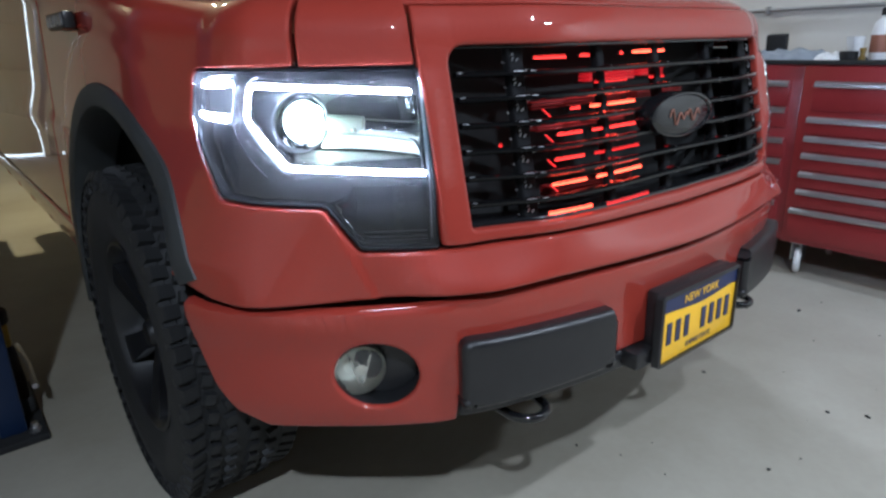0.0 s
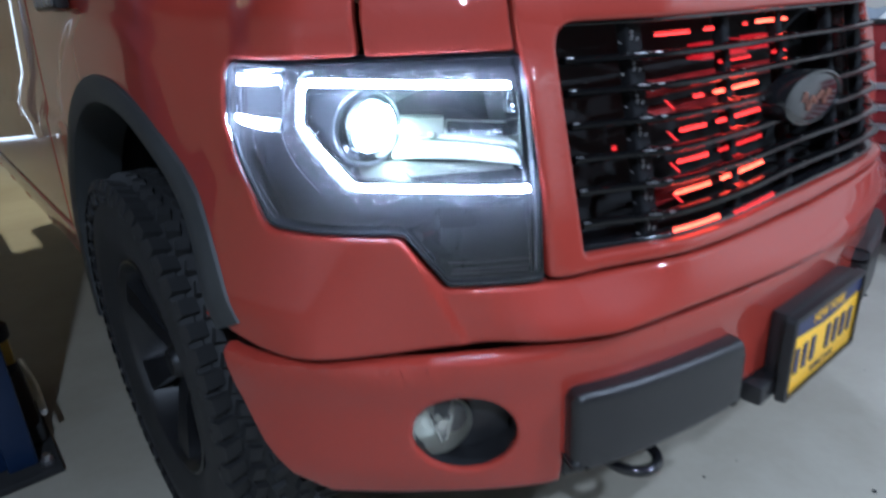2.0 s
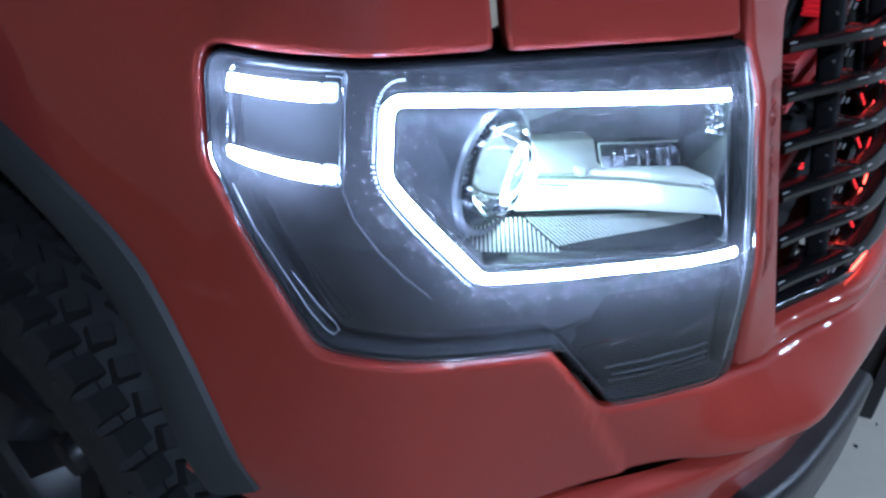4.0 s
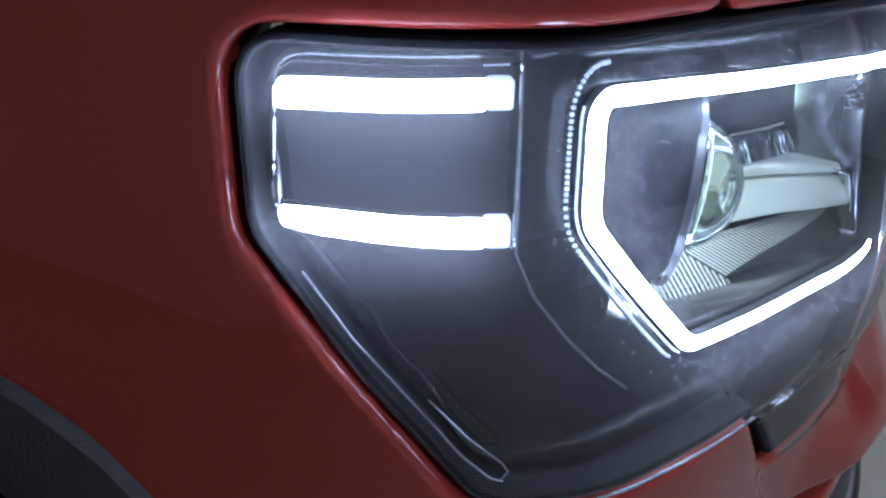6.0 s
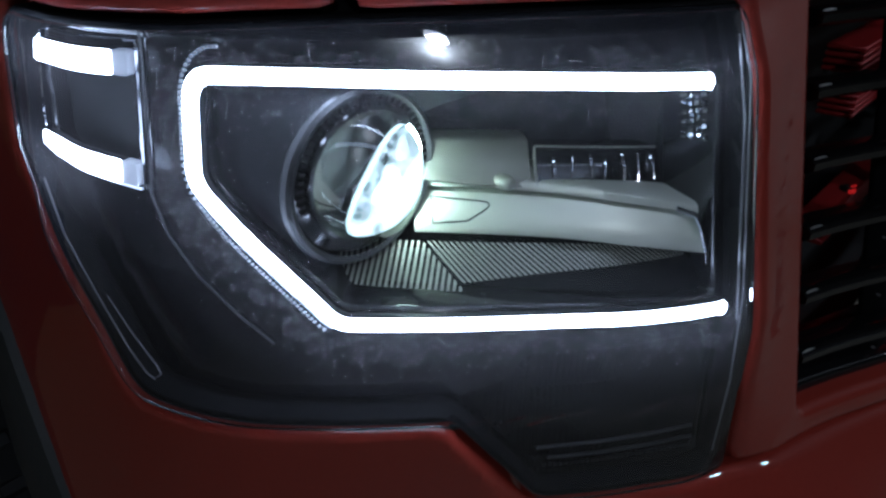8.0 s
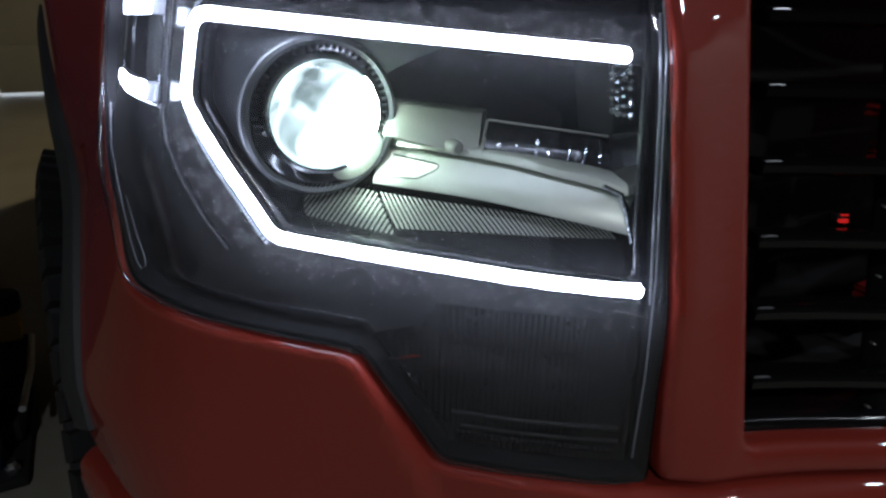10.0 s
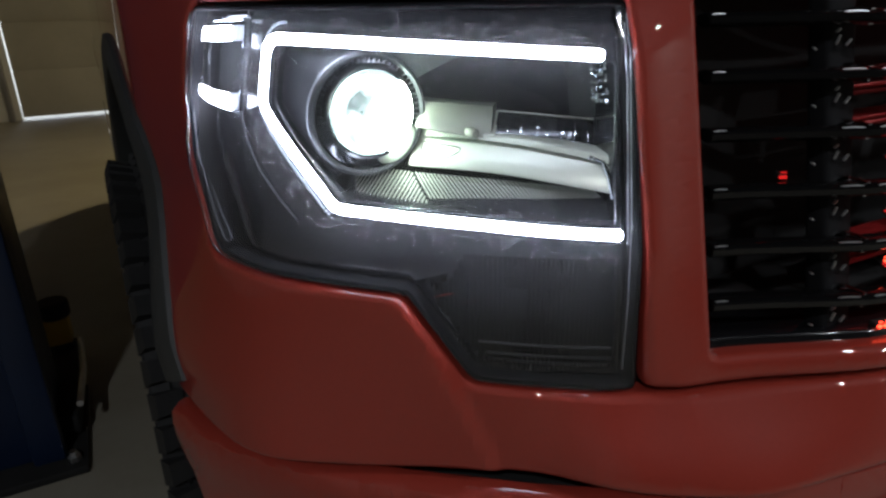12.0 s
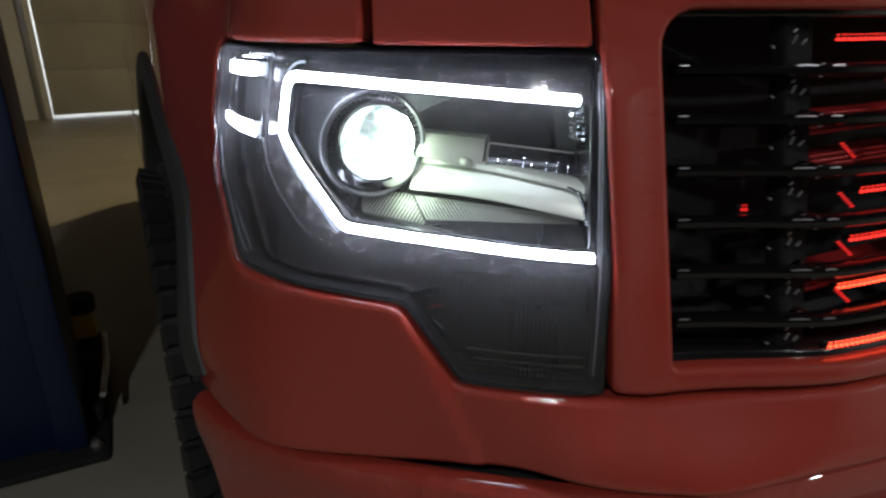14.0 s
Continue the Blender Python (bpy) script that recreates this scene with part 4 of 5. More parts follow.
    part("rim_emitter", sweep(arc, circle(0.0005, 6)), RIM_SPILL, hl, "added greenish emitter at the lens rim that lights the shelf")
    # added emitter that brightens the lens from behind
    part("glow_ring", lathe([(0.0305, -0.0075), (0.0330, -0.0068), (0.0330, -0.0085), (0.0305, -0.0090)], 40, m, closed=True), BEAM_SOFT, hl, "added glowing ring behind the lens")
    # pale grey crescent on the shroud, shaped as the patch of light from the lens
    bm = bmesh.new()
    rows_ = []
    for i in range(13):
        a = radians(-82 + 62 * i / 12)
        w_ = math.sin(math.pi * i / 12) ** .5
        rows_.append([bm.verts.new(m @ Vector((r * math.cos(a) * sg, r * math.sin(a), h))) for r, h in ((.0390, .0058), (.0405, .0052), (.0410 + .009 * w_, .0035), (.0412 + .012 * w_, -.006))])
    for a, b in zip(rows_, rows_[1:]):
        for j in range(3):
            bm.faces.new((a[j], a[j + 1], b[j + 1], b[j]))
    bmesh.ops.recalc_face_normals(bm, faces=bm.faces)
    part("shroud_spill", bm, GREY_REFLECTOR, hl, "pale crescent standing in for lens light on the shroud")
    # dark inner bezel from the tube's bend down to the shroud
    c_loop = dense(c_in, 0.004)
    s0, z0 = 0.832, 0.990
    bm = bmesh.new()
    rows_ = []
    for i in range(73):
        th = radians(28 + (250 - 28) * i / 72)
        dx, dz = -math.cos(th), math.sin(th)
        best = max((((s - s0) * dx + (z - z0) * dz) / (math.hypot(s - s0, z - z0) + 1e-6), s, z) for s, z in c_loop)
        o = at(best[1], best[2], -0.024)
        q = m @ Vector((0.0497 * -dx * sg, 0.0497 * dz, -0.001))
        row = []
        for k, (u, dep) in enumerate(((0, 0), (.06, .004), (.35, .006), (.7, .004), (1, 0))):
            row.append(bm.verts.new(o.lerp(q, u) + Vector((0, dep, 0))))
        rows_.append(row)
    for a, b in zip(rows_, rows_[1:]):
        for j in range(4):
            bm.faces.new((a[j], a[j + 1], b[j + 1], b[j]))
    bmesh.ops.recalc_face_normals(bm, faces=bm.faces)
    part("inner_bezel", bm, MATT_BLACK, hl, "dark inner bezel round the projector")

    # grey beam shelf with rail, led block, ribbed floor
    def slab(lo, hi, d0, d1, name, mat, k=16, label=""):
        bm = bmesh.new()
        rows_ = []
        for i in range(k + 1):
            f_ = i / k
            s = lo[0] + (hi[0] - lo[0]) * f_
            zt, zb = lo[1] + (hi[1] - lo[1]) * f_, lo[2] + (hi[2] - lo[2]) * f_
            prof_ = [(zb, d1), (zb, d0), (zb + 0.001, d0 + 0.001), ((zt + zb) / 2, d0 - 0.004), (zt - 0.001, d0 - 0.009), (zt, d0 - 0.011), (zt, d1)]
            rows_.append([bm.verts.new(at(s, z, d)) for z, d in prof_])
        for a, b in zip(rows_, rows_[1:]):
            for j in range(len(a) - 1):
                bm.faces.new((a[j], a[j + 1], b[j + 1], b[j]))
        bm.faces.new(rows_[0]), bm.faces.new(rows_[-1])
        bmesh.ops.recalc_face_normals(bm, faces=bm.faces)
        return part(name, bm, mat, hl, label)

    def strip(rows2, name, mat, k=18, label=""):
        """A ruled face: each row is (z, depth) at the projector end and at the inner end."""
        bm = bmesh.new()
        cols_ = []
        for i in range(k + 1):
            f_ = i / k
            s = .797 + (.612 - .797) * f_
            cols_.append([bm.verts.new(at(s, za + (zb - za) * f_ + 0.004 * math.sin(math.pi * f_), da + (db - da) * f_)) for za, da, zb, db in rows2])
        for a, b in zip(cols_, cols_[1:]):
            for j in range(len(a) - 1):
                bm.faces.new((a[j], a[j + 1], b[j + 1], b[j]))
        bmesh.ops.recalc_face_normals(bm, faces=bm.faces)
        return part(name, bm, mat, hl, label)

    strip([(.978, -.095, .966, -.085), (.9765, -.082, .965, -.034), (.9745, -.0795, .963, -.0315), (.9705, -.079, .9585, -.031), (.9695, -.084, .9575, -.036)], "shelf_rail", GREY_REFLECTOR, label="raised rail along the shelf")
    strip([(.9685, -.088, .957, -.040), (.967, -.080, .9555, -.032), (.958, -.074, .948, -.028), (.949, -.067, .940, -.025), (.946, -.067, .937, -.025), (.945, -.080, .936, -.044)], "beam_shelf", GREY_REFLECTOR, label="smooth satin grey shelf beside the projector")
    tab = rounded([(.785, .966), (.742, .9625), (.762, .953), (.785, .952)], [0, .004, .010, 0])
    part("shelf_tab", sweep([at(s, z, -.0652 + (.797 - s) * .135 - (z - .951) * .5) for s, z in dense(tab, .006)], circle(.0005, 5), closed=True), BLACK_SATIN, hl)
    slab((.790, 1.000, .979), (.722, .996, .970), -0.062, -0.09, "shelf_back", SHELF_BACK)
    slab((.718, .992, .971), (.612, .985, .960), -0.060, -0.085, "led_block", BLACK_GLOSS, label="dark glossy block of small lenses")
    part("end_tab", sweep([at(s, z, d) for s, z, d in ((.632, .964, -.032), (.620, .961, -.027), (.614, .950, -.026), (.610, .936, -.025), (.606, .922, -.024))], rounded_rect(.006, .0016, .0005, 2)), CHROME, hl, "bright edge at the inner end")
    bm = bmesh.new()
    for i in range(7):
        s = .708 - i * .0135
        top = .9885 - i * .0009
        a, b = at(s, top, -0.0670), at(s + (.004 if i % 2 else .001), top - .013 - .002 * (i % 3), -0.0600)
        sweep([a, (a + b) / 2 + Vector((0, -0.001, 0)), b], circle(0.0006 if i % 3 else 0.0009, 5), ups=[(0, -1, 0.1)] * 3, bm=bm)
    part("led_dash", bm, CHROME, hl, "small bright lens dividers")
    lip = [at(s, z, d) for s, z, d in ((.718, .9925, -.070), (.665, .989, -.070), (.612, .9855, -.070))]
    part("block_edge", sweep(lip, circle(.0007, 6)), RIBBED, hl, "fine grey edge of the lens block")
    lip = [at(s, z, d) for s, z, d in ((.7185, .992, -.070), (.7195, .982, -.064), (.7185, .972, -.0595))]
    part("block_edge", sweep(lip, circle(.0008, 6)), RIBBED, hl, "fine grey edge of the lens block")
    mount = at(.734, .9750, -0.058)
    part("mount_boss", lathe([(0.0, 0.0004), (0.003, 0.0003), (0.0044, -0.001), (0.0050, -0.003), (0.0052, -0.012), (0.0, -0.012)], 20, Matrix.Translation(mount) @ pose(0, 0, 0, 90, 0, 0)), RIBBED, hl)
    def floor_at(f_, g, lift=0.0, slant=-0.022):
        s = .880 - (.880 - .618) * f_
        z = (.945 - .008 * f_) * (1 - g) + (.919 - .002 * f_) * g + lift
        return at(s + slant * g, z, -0.072 + 0.030 * f_ + (0.044 - 0.028 * f_) * g)

    def floor_sheet(fa, fb, n_r, ribs, reach, lift, slant=-0.022, start=lambda f_: 0.0):
        bm = bmesh.new()
        cols = []
        for i in range(n_r * 2 + 1):
            f_ = fa + (fb - fa) * i / (n_r * 2)
            top, low = reach(f_), start(f_)
            cols.append([bm.verts.new(floor_at(f_, low + (top - low) * j / 4, lift, slant)) for j in range(5)])
        for i, (a, b) in enumerate(zip(cols, cols[1:])):
            # open slots between the ribs
            if ribs and i % 2:
                continue
            for j in range(4):
                bm.faces.new((a[j], a[j + 1], b[j + 1], b[j]))
        bmesh.ops.recalc_face_normals(bm, faces=bm.faces)
        return bm

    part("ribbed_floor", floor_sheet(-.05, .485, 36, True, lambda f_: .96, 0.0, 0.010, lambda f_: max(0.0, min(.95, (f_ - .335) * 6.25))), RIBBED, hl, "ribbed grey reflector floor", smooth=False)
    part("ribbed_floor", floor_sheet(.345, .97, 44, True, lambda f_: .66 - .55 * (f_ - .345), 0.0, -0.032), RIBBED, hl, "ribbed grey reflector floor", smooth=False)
    part("floor_tray", floor_sheet(0.0, 1.0, 12, False, lambda f_: 1.0, -0.0045), MATT_BLACK, hl, "black tray under the ribbed floor")
    # stepped louvres beside the bend
    bm = bmesh.new()
    for i in range(9):
        z = 1.026 - i * 0.0085
        s = .896 - max(0, i - 3) * .004
        a, b = at(s - .008, z, -0.030), at(s - .026, z + .001, -0.045)
        sweep([a, b], rounded_rect(0.0030, 0.004, 0.001, 2), bm=bm)
    part("louvre", bm, MATT_BLACK, hl, "small black louvres")
    # small faceted side reflector at the inner end
    bm = bmesh.new()
    rng2 = random.Random(11)
    for j in range(7):
        for i in range(4):
            p = at(.6215 + i * .0042 - j * .0005, 1.034 - j * .0045 + rng2.uniform(-.001, .001), -0.022 - i * .002)
            bmesh.ops.create_icosphere(bm, subdivisions=1, radius=rng2.uniform(.0013, .0026), matrix=Matrix.Translation(p) @ pose(0, 0, 0, rng2.uniform(0, 90), rng2.uniform(0, 90), 0))
    part("side_reflector", bm, CHROME, hl, "faceted bright side reflector", smooth=False)
    # lower lamp: fine upright flutes, stepped at the foot
    bm = bmesh.new()
    cols = []
    for i in range(89):
        s = .600 + (.778 - .600) * i / 88
        d = -0.0205 + 0.0020 * (i % 2)
        zt = .890
        zb = .787 + max(0, s - .730) * 1.15
        cols.append([bm.verts.new(at(s, zb + (zt - zb) * g, d + (0.004 * (1 - g / .12) if g < .12 else 0.0))) for g in (0, .12, .4, .7, 1)])
    for a, b in zip(cols, cols[1:]):
        for j in range(4):
            bm.faces.new((a[j], a[j + 1], b[j + 1], b[j]))
    bmesh.ops.recalc_face_normals(bm, faces=bm.faces)
    part("fluted_lamp", bm, FLUTED, hl, "dark fluted lower lamp", smooth=False)
    for z, d in ((.8005, -.0165), (.8095, -.0175)):
        part("step", sweep([at(s, z, d) for s in (.608, .64, .68, .716 + (z - .80) * .8)], rounded_rect(0.0022, 0.0016, 0.0005, 2)), BLACK_SATIN, hl)
    bm = bmesh.new()
    for i in range(30):
        s = .611 + i * .0037
        box_into(bm, at(s, .7945, -.0165) - Vector((.0011, .001, .0012)), at(s, .7945, -.0165) + Vector((.0011, .001, .0012)))
    part("foot_teeth", bm, BLACK_SATIN, hl, smooth=False)
    return hl


def inset_open(pts, d):
    """An open line moved sideways (towards greater s on the bend) by d."""
    out_ = []
    for i, p in enumerate(pts):
        a, b = pts[max(i - 1, 0)], pts[min(i + 1, len(pts) - 1)]
        tx, ty = b[0] - a[0], b[1] - a[1]
        l = math.hypot(tx, ty) or 1
        out_.append((p[0] - ty / l * d, p[1] + tx / l * d))
    return out_


for sg in (1, -1):
    headlight(sg)


# ---- wheel arches and wheels ----
def flare(sg):
    bm = bmesh.new()
    rings = []
    n = 40
    for i in range(n + 1):
        t = radians(-8) + (radians(152) - radians(-8)) * i / n
        row = []
        for r, out_, in (((0.0), -0.004), (0.008, 0.006), (0.026, 0.010), (0.050, 0.0095), (0.066, 0.006), (0.070, -0.006)):
            y = 0.84 + (0.535 + r) * math.cos(t)
            z = 0.43 + (0.560 + r * 0.85) * math.sin(t)
            base = body(s_at_y(max(y, 0.2)), max(z, 0.5), 0.0)
            row.append(bm.verts.new((sg * (base.x - out_), y, z)))
        y = 0.84 + 0.53 * math.cos(t)
        z = 0.43 + 0.555 * math.sin(t)
        base = body(s_at_y(max(y, 0.2)), max(z, 0.5), 0.0)
        row.insert(0, bm.verts.new((sg * (base.x + 0.10), y, z)))
        rings.append(row)
    for a, b in zip(rings, rings[1:]):
        for j in range(len(a) - 1):
            bm.faces.new((a[j], a[j + 1], b[j + 1], b[j]))
    bmesh.ops.recalc_face_normals(bm, faces=bm.faces)
    part("wheel_arch_flare", bm, FLARE_GREY, truck, "weathered dark grey wheel arch flare")
    bm = bmesh.new()
    rings = []
    for i in range(25):
        t = radians(-5) + radians(180) * i / 24
        rings.append([bm.verts.new((sg * x, 0.84 + 0.56 * math.cos(t), 0.43 + 0.585 * math.sin(t))) for x in (-0.86, -0.40)])
    for a, b in zip(rings, rings[1:]):
        bm.faces.new((a[0], a[1], b[1], b[0]))
    part("arch_liner", bm, DARK, truck, "black wheel arch liner")


def wheel(sg):
    WR, TX0, TX1 = 0.425, 0.69, 0.940
    m = Matrix.Translation((0, WHEEL[0], WHEEL[1])) @ pose(0, 0, 0, 0, -90 * sg, 0)
    # profile along the axle: height is the distance from the truck's middle
    prof = [(0.235, TX0 + .02), (0.30, TX0 - .004), (0.37, TX0), (WR - .022, TX0 + .02), (WR - .012, TX0 + .05), (WR - .010, (TX0 + TX1) / 2), (WR - .012, TX1 - .05), (WR - .024, TX1 - .02),
            (0.37, TX1 + .002), (0.31, TX1 + .006), (0.262, TX1 - .008), (0.245, TX1 - .016), (0.232, TX1 - .03)]
    w = part("wheel", lathe(prof, 72, m), RUBBER, truck, "black off-road tyre on a black alloy rim")
    # tread blocks
    bm0 = bmesh.new()
    n = 60
    mid = (TX0 + TX1) / 2
    hw = (TX1 - TX0) / 2
    for i in range(n):
        a0 = 360 * i / n
        for col, (u, wu, hu, skew) in enumerate(((-.86, .042, .019, 0), (-.46, .030, .014, 18), (-.08, .026, .014, -16), (.30, .028, .014, 16), (.62, .026, .014, -18), (.90, .040, .019, 0))):
            a = radians(a0 + (3.0 if col % 2 else 0))
            rr = WR - 0.012 - (0.010 if abs(u) > .8 else 0)
            ht = 0.013
            ce = math.cos(a), math.sin(a)
            loc = Matrix.Translation((rr * ce[0], rr * ce[1], mid + u * hw)) @ pose(0, 0, 0, 0, 0, math.degrees(a)) @ pose(0, 0, 0, skew, 0, 0) @ pose(0, 0, 0, 0, (16 if u > .8 else -16 if u < -.8 else 0), 0)
            sz = 0.0175 if abs(u) > .8 else 0.0145
            lo_, hi_ = Vector((-.008, -sz, -wu * .5)), Vector((ht, sz, wu * .5))
            vs_ = [bm0.verts.new(m @ (loc @ Vector(p))) for p in ((lo_.x, lo_.y, lo_.z), (lo_.x, hi_.y, lo_.z), (lo_.x, hi_.y, hi_.z), (lo_.x, lo_.y, hi_.z),
                                                                  (hi_.x, lo_.y * .8, lo_.z * .85), (hi_.x, hi_.y * .8, lo_.z * .85), (hi_.x, hi_.y * .8, hi_.z * .85), (hi_.x, lo_.y * .8, hi_.z * .85))]
            for q in ((4, 5, 6, 7), (0, 1, 5, 4), (1, 2, 6, 5), (2, 3, 7, 6), (3, 0, 4, 7)):
                bm0.faces.new([vs_[k] for k in q])
        # shoulder lugs on the outer wall
        a = radians(a0)
        loc = Matrix.Translation((0, 0, 0)) @ pose(0, 0, 0, 0, 0, math.degrees(a))
        ln = 0.385 if i % 2 else 0.372
        box_into(bm0, (ln, -.012, TX1 - .022), (WR - .020, .012, TX1 + .006), 0.003, 1, m @ loc)
        box_into(bm0, (ln, -.012, TX0 - .006), (WR - .020, .012, TX0 + .022), 0.003, 1, m @ loc)
    bmesh.ops.recalc_face_normals(bm0, faces=bm0.faces)
    tagged(part("tread", bm0, RUBBER, w, "chunky off-road tread blocks", smooth=False), kind="stuff")
    rim = [(0.236, TX1 - .03), (0.245, TX1 - .012), (0.238, TX1 - .010), (0.228, TX1 - .025), (0.222, TX1 - .09), (0.215, TX1 - .11), (0.0, TX1 - .12)]
    part("rim", lathe(rim, 56, m), RIM, w, "black alloy rim")
    for i in range(6):
        bm = bmesh.new()
        loc = m @ pose(0, 0, 0, 0, 0, 60 * i)
        pr = [((0.03, -.030, TX1 - .065), (0.03, .030, TX1 - .065)), ((0.10, -.026, TX1 - .045), (0.10, .026, TX1 - .045)), ((0.232, -.040, TX1 - .022), (0.232, .040, TX1 - .022))]
        rows_ = []
        for (a, b) in pr:
            a, b = Vector(a), Vector(b)
            dn = Vector((0, 0, -.035))
            rows_.append([bm.verts.new(loc @ p) for p in (a + dn, a, b, b + dn)])
        for q, r in zip(rows_, rows_[1:]):
            for j in range(3):
                bm.faces.new((q[j], q[j + 1], r[j + 1], r[j]))
        bmesh.ops.recalc_face_normals(bm, faces=bm.faces)
        part("spoke", bm, RIM, w)
    part("hub_cap", lathe([(0.0, TX1 - .035), (0.03, TX1 - .037), (0.038, TX1 - .05), (0.04, TX1 - .11)], 24, m), RIM, w)


for sg in (1, -1):
    flare(sg)
    wheel(sg)

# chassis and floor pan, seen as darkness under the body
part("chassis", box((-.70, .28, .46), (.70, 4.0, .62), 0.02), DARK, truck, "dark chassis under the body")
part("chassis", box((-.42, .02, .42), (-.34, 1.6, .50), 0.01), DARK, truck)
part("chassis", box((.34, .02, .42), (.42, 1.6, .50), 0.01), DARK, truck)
part("axle", lathe([(0, -.7), (.045, -.7), (.045, .7), (0, .7)], 16, Matrix.Translation((0, WHEEL[0], WHEEL[1])) @ pose(0, 0, 0, 0, 90, 0)), DARK, truck, "dark front axle")
sill_line = [(s_at_y(1.42), .594), (s_at_y(1.42), .455), (S_END, .455), (S_END, .594)]
for po in (sill_line, mirrored(sill_line)):
    part("sill", panel(po, lambda s, z, d=0.0: body(s, z, d + 0.004 - 0.030 * (1 - smooth(.455, .53, z))), gap=0.001, edge=0.008, lip=0.05, grid=0.035), RED, truck, "red sill under the door", weighted=True)
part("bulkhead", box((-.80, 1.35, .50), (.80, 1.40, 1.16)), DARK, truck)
def hull(lo, hi, za, zb):
    """A closed tapered box between two rectangles (x0, y0, x1, y1)."""
    bm = bmesh.new()
    rings = [[bm.verts.new((x, y, z)) for x, y in ((r[0], r[1]), (r[2], r[1]), (r[2], r[3]), (r[0], r[3]))] for r, z in ((lo, za), (hi, zb))]
    for i in range(4):
        bm.faces.new((rings[0][i], rings[0][(i + 1) % 4], rings[1][(i + 1) % 4], rings[1][i]))
    bm.faces.new(rings[0]), bm.faces.new(rings[1])
    bmesh.ops.recalc_face_normals(bm, faces=bm.faces)
    bmesh.ops.bevel(bm, geom=bm.edges[:], offset=0.03, segments=3, affect="EDGES")
    return bm


part("cab_windows", hull((-.85, 1.62, .85, 3.95), (-.68, 2.30, .68, 3.75), 1.27, 1.84), BLACK_GLOSS, truck, "dark cab windows")
part("cab_roof", hull((-.69, 2.26, .69, 3.80), (-.62, 2.42, .62, 3.66), 1.83, 1.91), RED, truck, "red cab roof")
# wing badge
bm = box((-.924, .97, 1.168), (-.898, 1.20, 1.208), 0.006)
wb = part("wing_badge", bm, BLACK_SATIN, truck, "small dark badge on the wing")
bm = bmesh.new()
for i in range(4):
    box_into(bm, (-.928, .985 + i * .052, 1.174), (-.915, 1.022 + i * .052, 1.202), 0.003, 1)
part("badge_mark", bm, BADGE_GREY, wb)


# ---- tool cabinets ----
def drawer(parent, x, ya, yb, za, zb, pull=0.012):
    d = part("drawer", box((x - .012, ya, za), (x + .02, yb, zb), 0.004), TOOL_RED, parent)
    pts = [(x - .030, ya + .004, zb - .016), (x - .030, yb - .004, zb - .016)]
    sec = [(0.0, 0.014), (0.006, 0.014), (0.018, 0.004), (0.018, -0.006), (0.012, -0.012), (0.004, -0.009), (0.010, -0.003), (0.010, 0.002), (0.0, 0.008)]
    bm = bmesh.new()
    r0 = [bm.verts.new((x - 0.012 - u, ya + .006, zb - 0.016 + v)) for u, v in sec]
    r1 = [bm.verts.new((x - 0.012 - u, yb - .006, zb - 0.016 + v)) for u, v in sec]
    k = len(sec)
    for j in range(k):
        bm.faces.new((r0[j], r0[(j + 1) % k], r1[(j + 1) % k], r1[j]))
    bm.faces.new(r0), bm.faces.new(r1)
    bmesh.ops.recalc_face_normals(bm, faces=bm.faces)
    part("pull", bm, ALU, d, "bright aluminium drawer pull", smooth=False)


def caster(parent, x, y):
    c = part("caster", lathe([(0, -.016), (.03, -.016), (.055, -.014), (.062, -.006), (.062, .006), (.055, .014), (.03, .016), (0, .016)], 28, Matrix.Translation((x, y, .062)) @ pose(0, 0, 0, 90, 0, 20)), WHITE_PLASTIC, parent, "grey caster wheel")
    part("fork", box((x - .03, y - .024, .065), (x + .03, y - .019, .155), .003), STEEL, c)
    part("fork", box((x - .03, y + .019, .065), (x + .03, y + .024, .155), .003), STEEL, c)
    part("fork_top", box((x - .035, y - .03, .150), (x + .035, y + .03, .160), .003), STEEL, c)


def cabinet(xf, ya, yb, top, stack, label):
    t = thing("tool_cabinet", label, "tool cabinet", "tool cabinets along the wall")
    part("body", box((xf, ya, .16), (xf + .52, yb, top), .008), TOOL_RED, t)
    for za, zb, y_a, y_b in stack:
        drawer(t, xf, y_a, y_b, za, zb)
    for cx in (xf + .06, xf + .46):
        for cy in (ya + .07, yb - .07):
            caster(t, cx, cy)
    part("worktop", box((xf - .01, ya, top), (xf + .53, yb, top + .018), .004), DARK, t, "dark worktop mat")
    return t


XF, YF = 1.90, 0.405
zs = [.918, .762, .676, .598, .512, .429, .337]
main = [(zs[0] - .13, zs[0], YF - 1.10, YF)]
for a, b in zip(zs[1:6], zs[2:7]):
    main.append((b + .006, a, YF - 1.10, YF + .012))
main.append((.185, zs[6], YF - 1.10, YF + .03))
cabinet(XF, YF - 1.16, YF + .055, .985, main, "tall red steel tool cabinet with bright drawer pulls on casters")
side = [(.80, .915, YF + .11, YF + .75), (.70, .795, YF + .11, YF + .75), (.56, .655, YF + .10, YF + .75), (.46, .555, YF + .10, YF + .75), (.36, .455, YF + .10, YF + .75), (.20, .355, YF + .10, YF + .75)]
cabinet(XF + .02, YF + .06, YF + .85, .985, side, "red steel side cabinet with short drawer pulls")


# things on the worktop
def cup(x, y, z):
    t = thing("plastic_cup", "white translucent plastic cup on the tool cabinet", "cup", at=(x, y, z))
    part("cup_wall", lathe([(0.0, 0.0), (.028, 0.0), (.038, .095), (.040, .097), (.036, .095), (.027, .004), (0.0, .004)], 24), WHITE_PLASTIC, t)


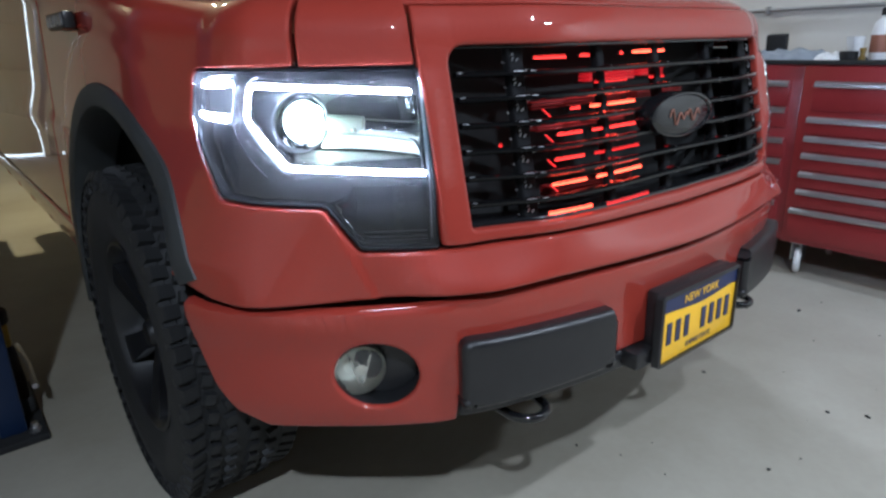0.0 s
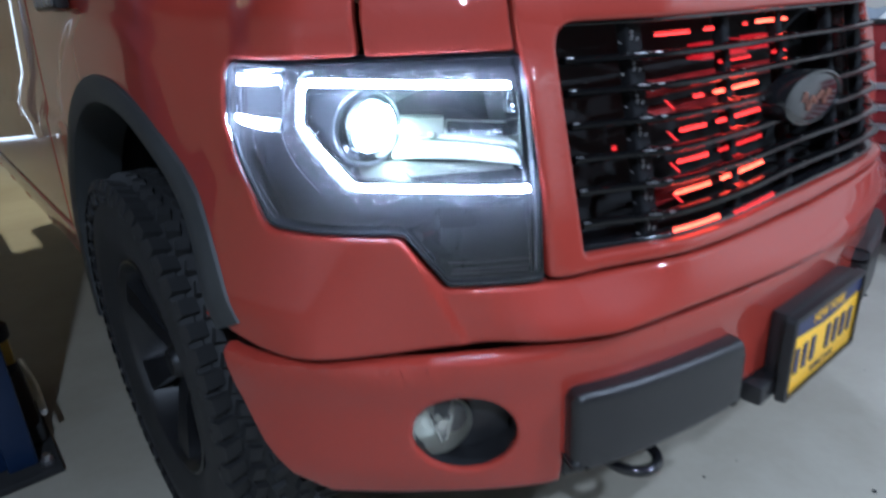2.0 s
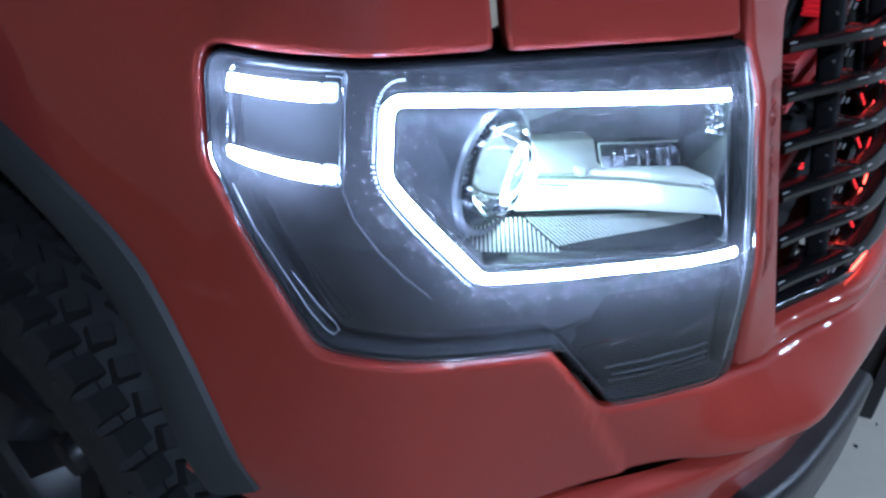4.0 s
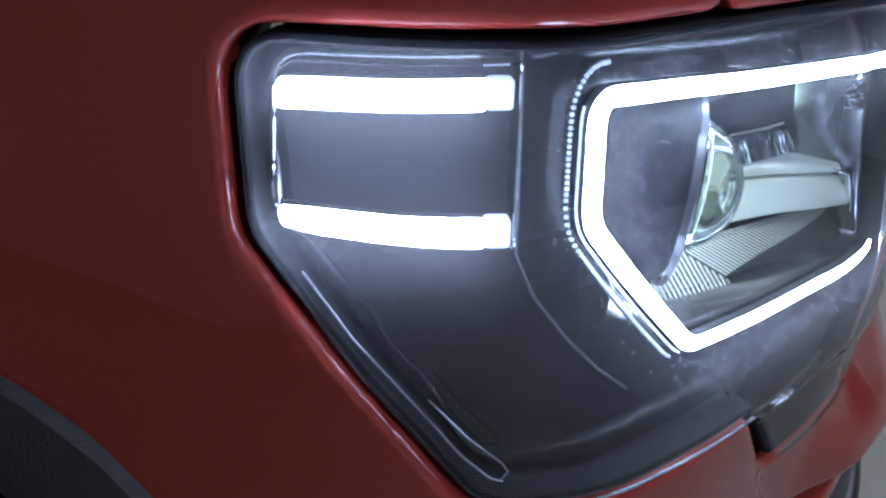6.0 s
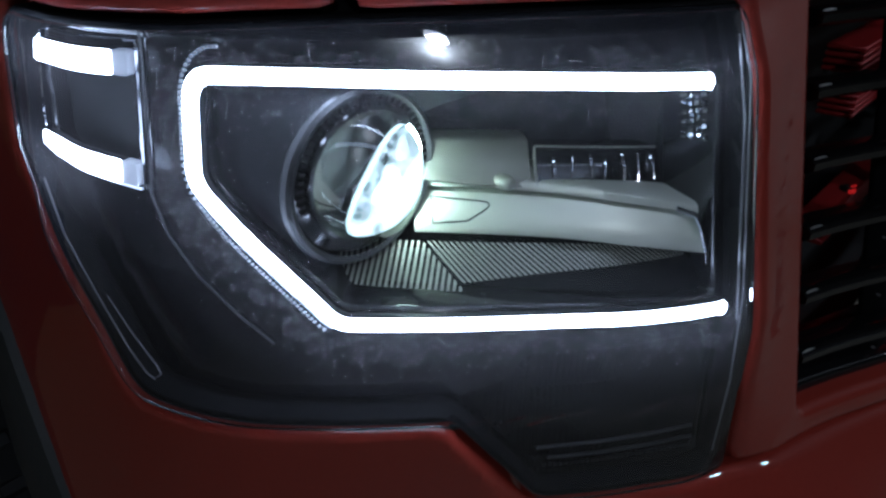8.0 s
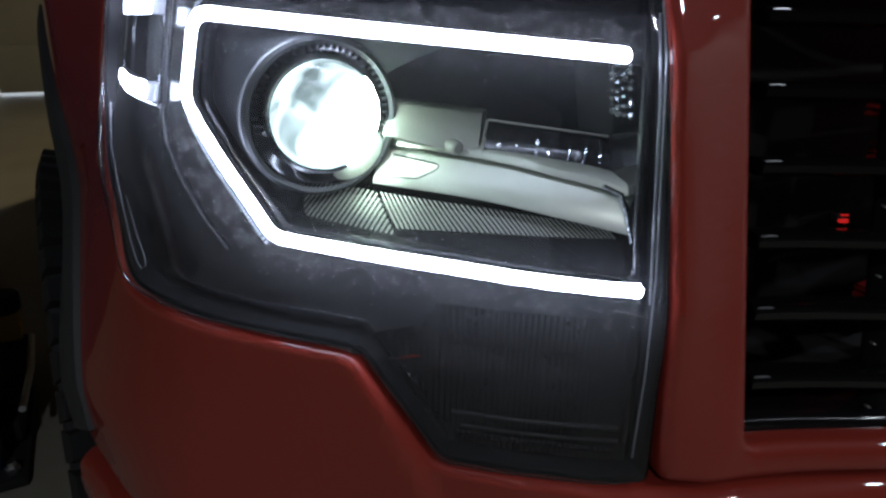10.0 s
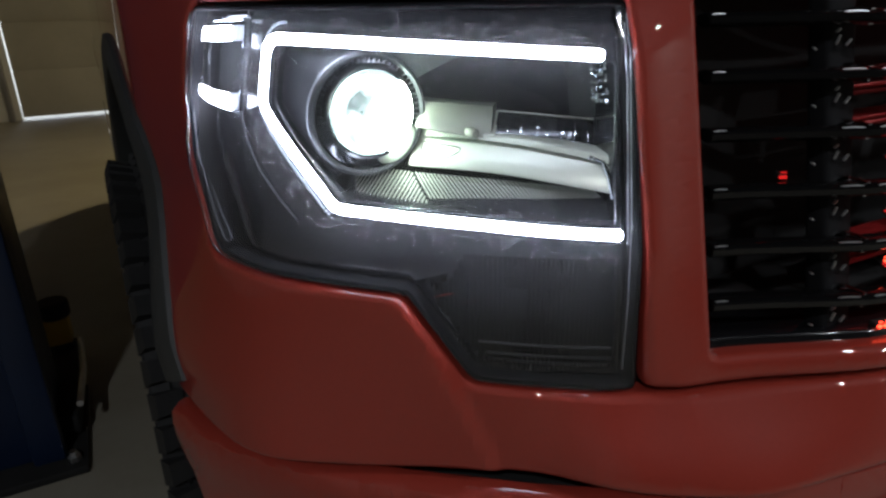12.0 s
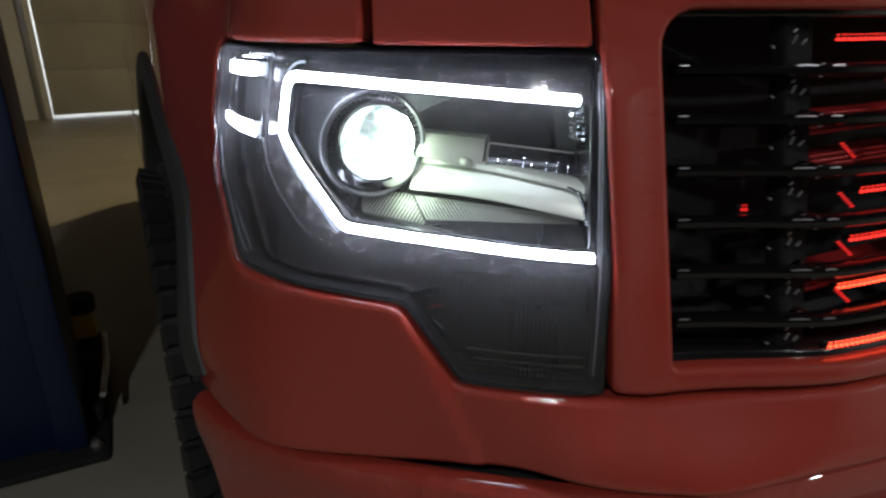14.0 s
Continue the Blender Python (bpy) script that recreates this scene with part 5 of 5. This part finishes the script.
def bottle(x, y, z):
    t = thing("spray_bottle", "white plastic bottle with a dark cap", "bottle", at=(x, y, z))
    part("bottle_body", lathe([(0, 0), (.036, 0), (.040, .006), (.040, .12), (.034, .15), (.014, .17), (.014, .185), (0, .185)], 24), WHITE_PLASTIC, t)
    part("cap", lathe([(0, .180), (.017, .180), (.017, .205), (.012, .212), (0, .212)], 16), DARK, t)
    part("label_band", lathe([(.0405, .03), (.0408, .032), (.0408, .10), (.0405, .102)], 24), COPPER, t)


TOPZ = 1.004
cup(2.17, .365, TOPZ)
bottle(2.02, .215, TOPZ)
t = thing("power_adapter", "black upright charger box on the side cabinet", "charger", at=(2.18, .72, TOPZ))
part("charger_case", box((-.03, -.045, 0), (.03, .045, .115), .006, m=pose(0, 0, 0, 0, -6, 10)), DARK, t)
part("charger_foot", box((-.05, -.055, 0), (.05, .055, .02), .004), BLACK_SATIN, t)


def wrap(x, y, z, w, dpt, h, mat, name, label, seed):
    t = thing(name, label, "cloth", at=(x, y, z))
    rng_ = random.Random(seed)
    bm = bmesh.new()
    nx_, ny_ = 14, 18
    top_, bot_ = [], []
    for i in range(nx_ + 1):
        for j in range(ny_ + 1):
            u, v = i / nx_ - .5, j / ny_ - .5
            e = min(1, 6 * (.5 - abs(u))) * min(1, 6 * (.5 - abs(v)))
            hh = h * max(e, 0) ** .5 * (0.75 + 0.5 * noise.noise(Vector((u * 5 + seed, v * 6, 0))))
            top_.append(bm.verts.new((u * w, v * dpt, max(hh, 0.001))))
    for i in range(nx_):
        for j in range(ny_):
            a = i * (ny_ + 1) + j
            bm.faces.new((top_[a], top_[a + ny_ + 1], top_[a + ny_ + 2], top_[a + 1]))
    part("fold", bm, mat, t)


wrap(2.06, .59, TOPZ, .26, .30, .05, GREY_CLOTH, "folded_cloth", "folded grey cloth lying on the tool cabinet", 3)
wrap(2.00, .395, TOPZ, .14, .10, .035, WHITE_PLASTIC, "paper_bag", "crumpled pale plastic bag on the tool cabinet", 8)
t = thing("hose_fitting", "small brass fitting on the worktop", "fitting", at=(1.98, .265, TOPZ))
part("fitting_body", lathe([(0, 0), (.014, 0), (.014, .012), (.010, .016), (.010, .035), (.013, .038), (.013, .050), (0, .050)], 6), BRASS, t)
t = thing("small_tin", "low dark tin on the worktop", "tin", at=(1.99, .322, TOPZ))
part("tin_body", lathe([(0, 0), (.036, 0), (.037, .003), (.037, .034), (.035, .036), (0, .036)], 24), DARK, t)

# conduit on the wall
t = thing("wall_conduit", "grey metal conduit clipped to the white wall", "conduit", kind="structure")
part("conduit_pipe", sweep([(x1 - .03, 2.6, 1.245), (x1 - .03, 1.0, 1.245), (x1 - .03, -1.5, 1.245)], circle(.011, 10)), PIPE, t)
for y in (1.6, .95, .3, -.35):
    part("conduit_clip", box((x1 - .045, y - .01, 1.225), (x1 - .001, y + .01, 1.266), .003), PIPE, t)

# ---- lift post ----
post = thing("lift_post", "dark blue painted steel lift column bolted to the floor", "car lift")
LX, LY = -1.19, 1.34
part("column", box((LX - .42, LY - .02, .02), (LX, LY + .26, CEILING - .08), .012), LIFT_BLUE, post)
part("column_lip", box((LX - .06, LY - .045, .02), (LX + .012, LY + .0, CEILING - .08), .008), LIFT_BLUE, post)
part("base_plate", box((LX - .48, LY - .10, 0), (LX + .06, LY + .32, .022), .004), DARK, post, "dark steel base plate")
for bx_, by_ in ((-.44, -.06), (.03, -.06), (.03, .28)):
    part("bolt", lathe([(0, .02), (.016, .02), (.016, .036), (.010, .038), (.010, .05), (0, .05)], 6, Matrix.Translation((LX + bx_, LY + by_, 0))), STEEL, post)
def lift_arm(x, y, reach):
    """A low swinging arm with a yellow adapter and a black rubber pad at its end."""
    arm = part("lift_arm", box((x - .045, y - reach, .03), (x + .045, y + .07, .09), .012), DARK, post, "dark lift arm with a yellow pad adapter")
    part("arm_guard", sweep([(x + .055, y - reach, .12), (x + .06, y - reach * .5, .11), (x + .05, y + .02, .10)], circle(.009, 8)), STEEL, arm)
    part("arm_pin", lathe([(0, .085), (.034, .085), (.036, .115), (.026, .122), (0, .122)], 20, Matrix.Translation((x, y, 0))), DARK, arm)
    part("pad_adapter", box((x - .036, y - .036, .118), (x + .036, y + .036, .205), .008), YELLOW, arm, "yellow pad adapter")
    part("rubber_pad", lathe([(0, .203), (.040, .203), (.045, .21), (.045, .25), (.040, .256), (0, .256)], 20, Matrix.Translation((x, y, 0))), DARK, arm)


lift_arm(-1.185, 1.80, .42)
lift_arm(-1.42, 2.75, .5)


# crumbs of dirt on the concrete
rng_d = random.Random(21)
deb = thing("floor_debris", "small dark crumbs of dirt scattered on the concrete floor", "debris")
bm = bmesh.new()
spots = [(1.48, .17), (.75, -.22), (.81, -.31), (.34, -.23), (.70, .16), (1.35, .33)]
spots += [(rng_d.uniform(-.2, 1.7), rng_d.uniform(-.75, .25)) for i in range(26)]
for i, (x, y) in enumerate(spots):
    r = rng_d.uniform(.006, .011) if i < 6 else rng_d.uniform(.0015, .005)
    bmesh.ops.create_icosphere(bm, subdivisions=1, radius=r, matrix=Matrix.Translation((x, y, r * .3)) @ pose(0, 0, 0, 0, 0, rng_d.uniform(0, 180)) @ Matrix.Diagonal((1.0, rng_d.uniform(.4, .9), .45, 1.0)))
tagged(part("crumb", bm, DARK, deb, smooth=False), kind="stuff")
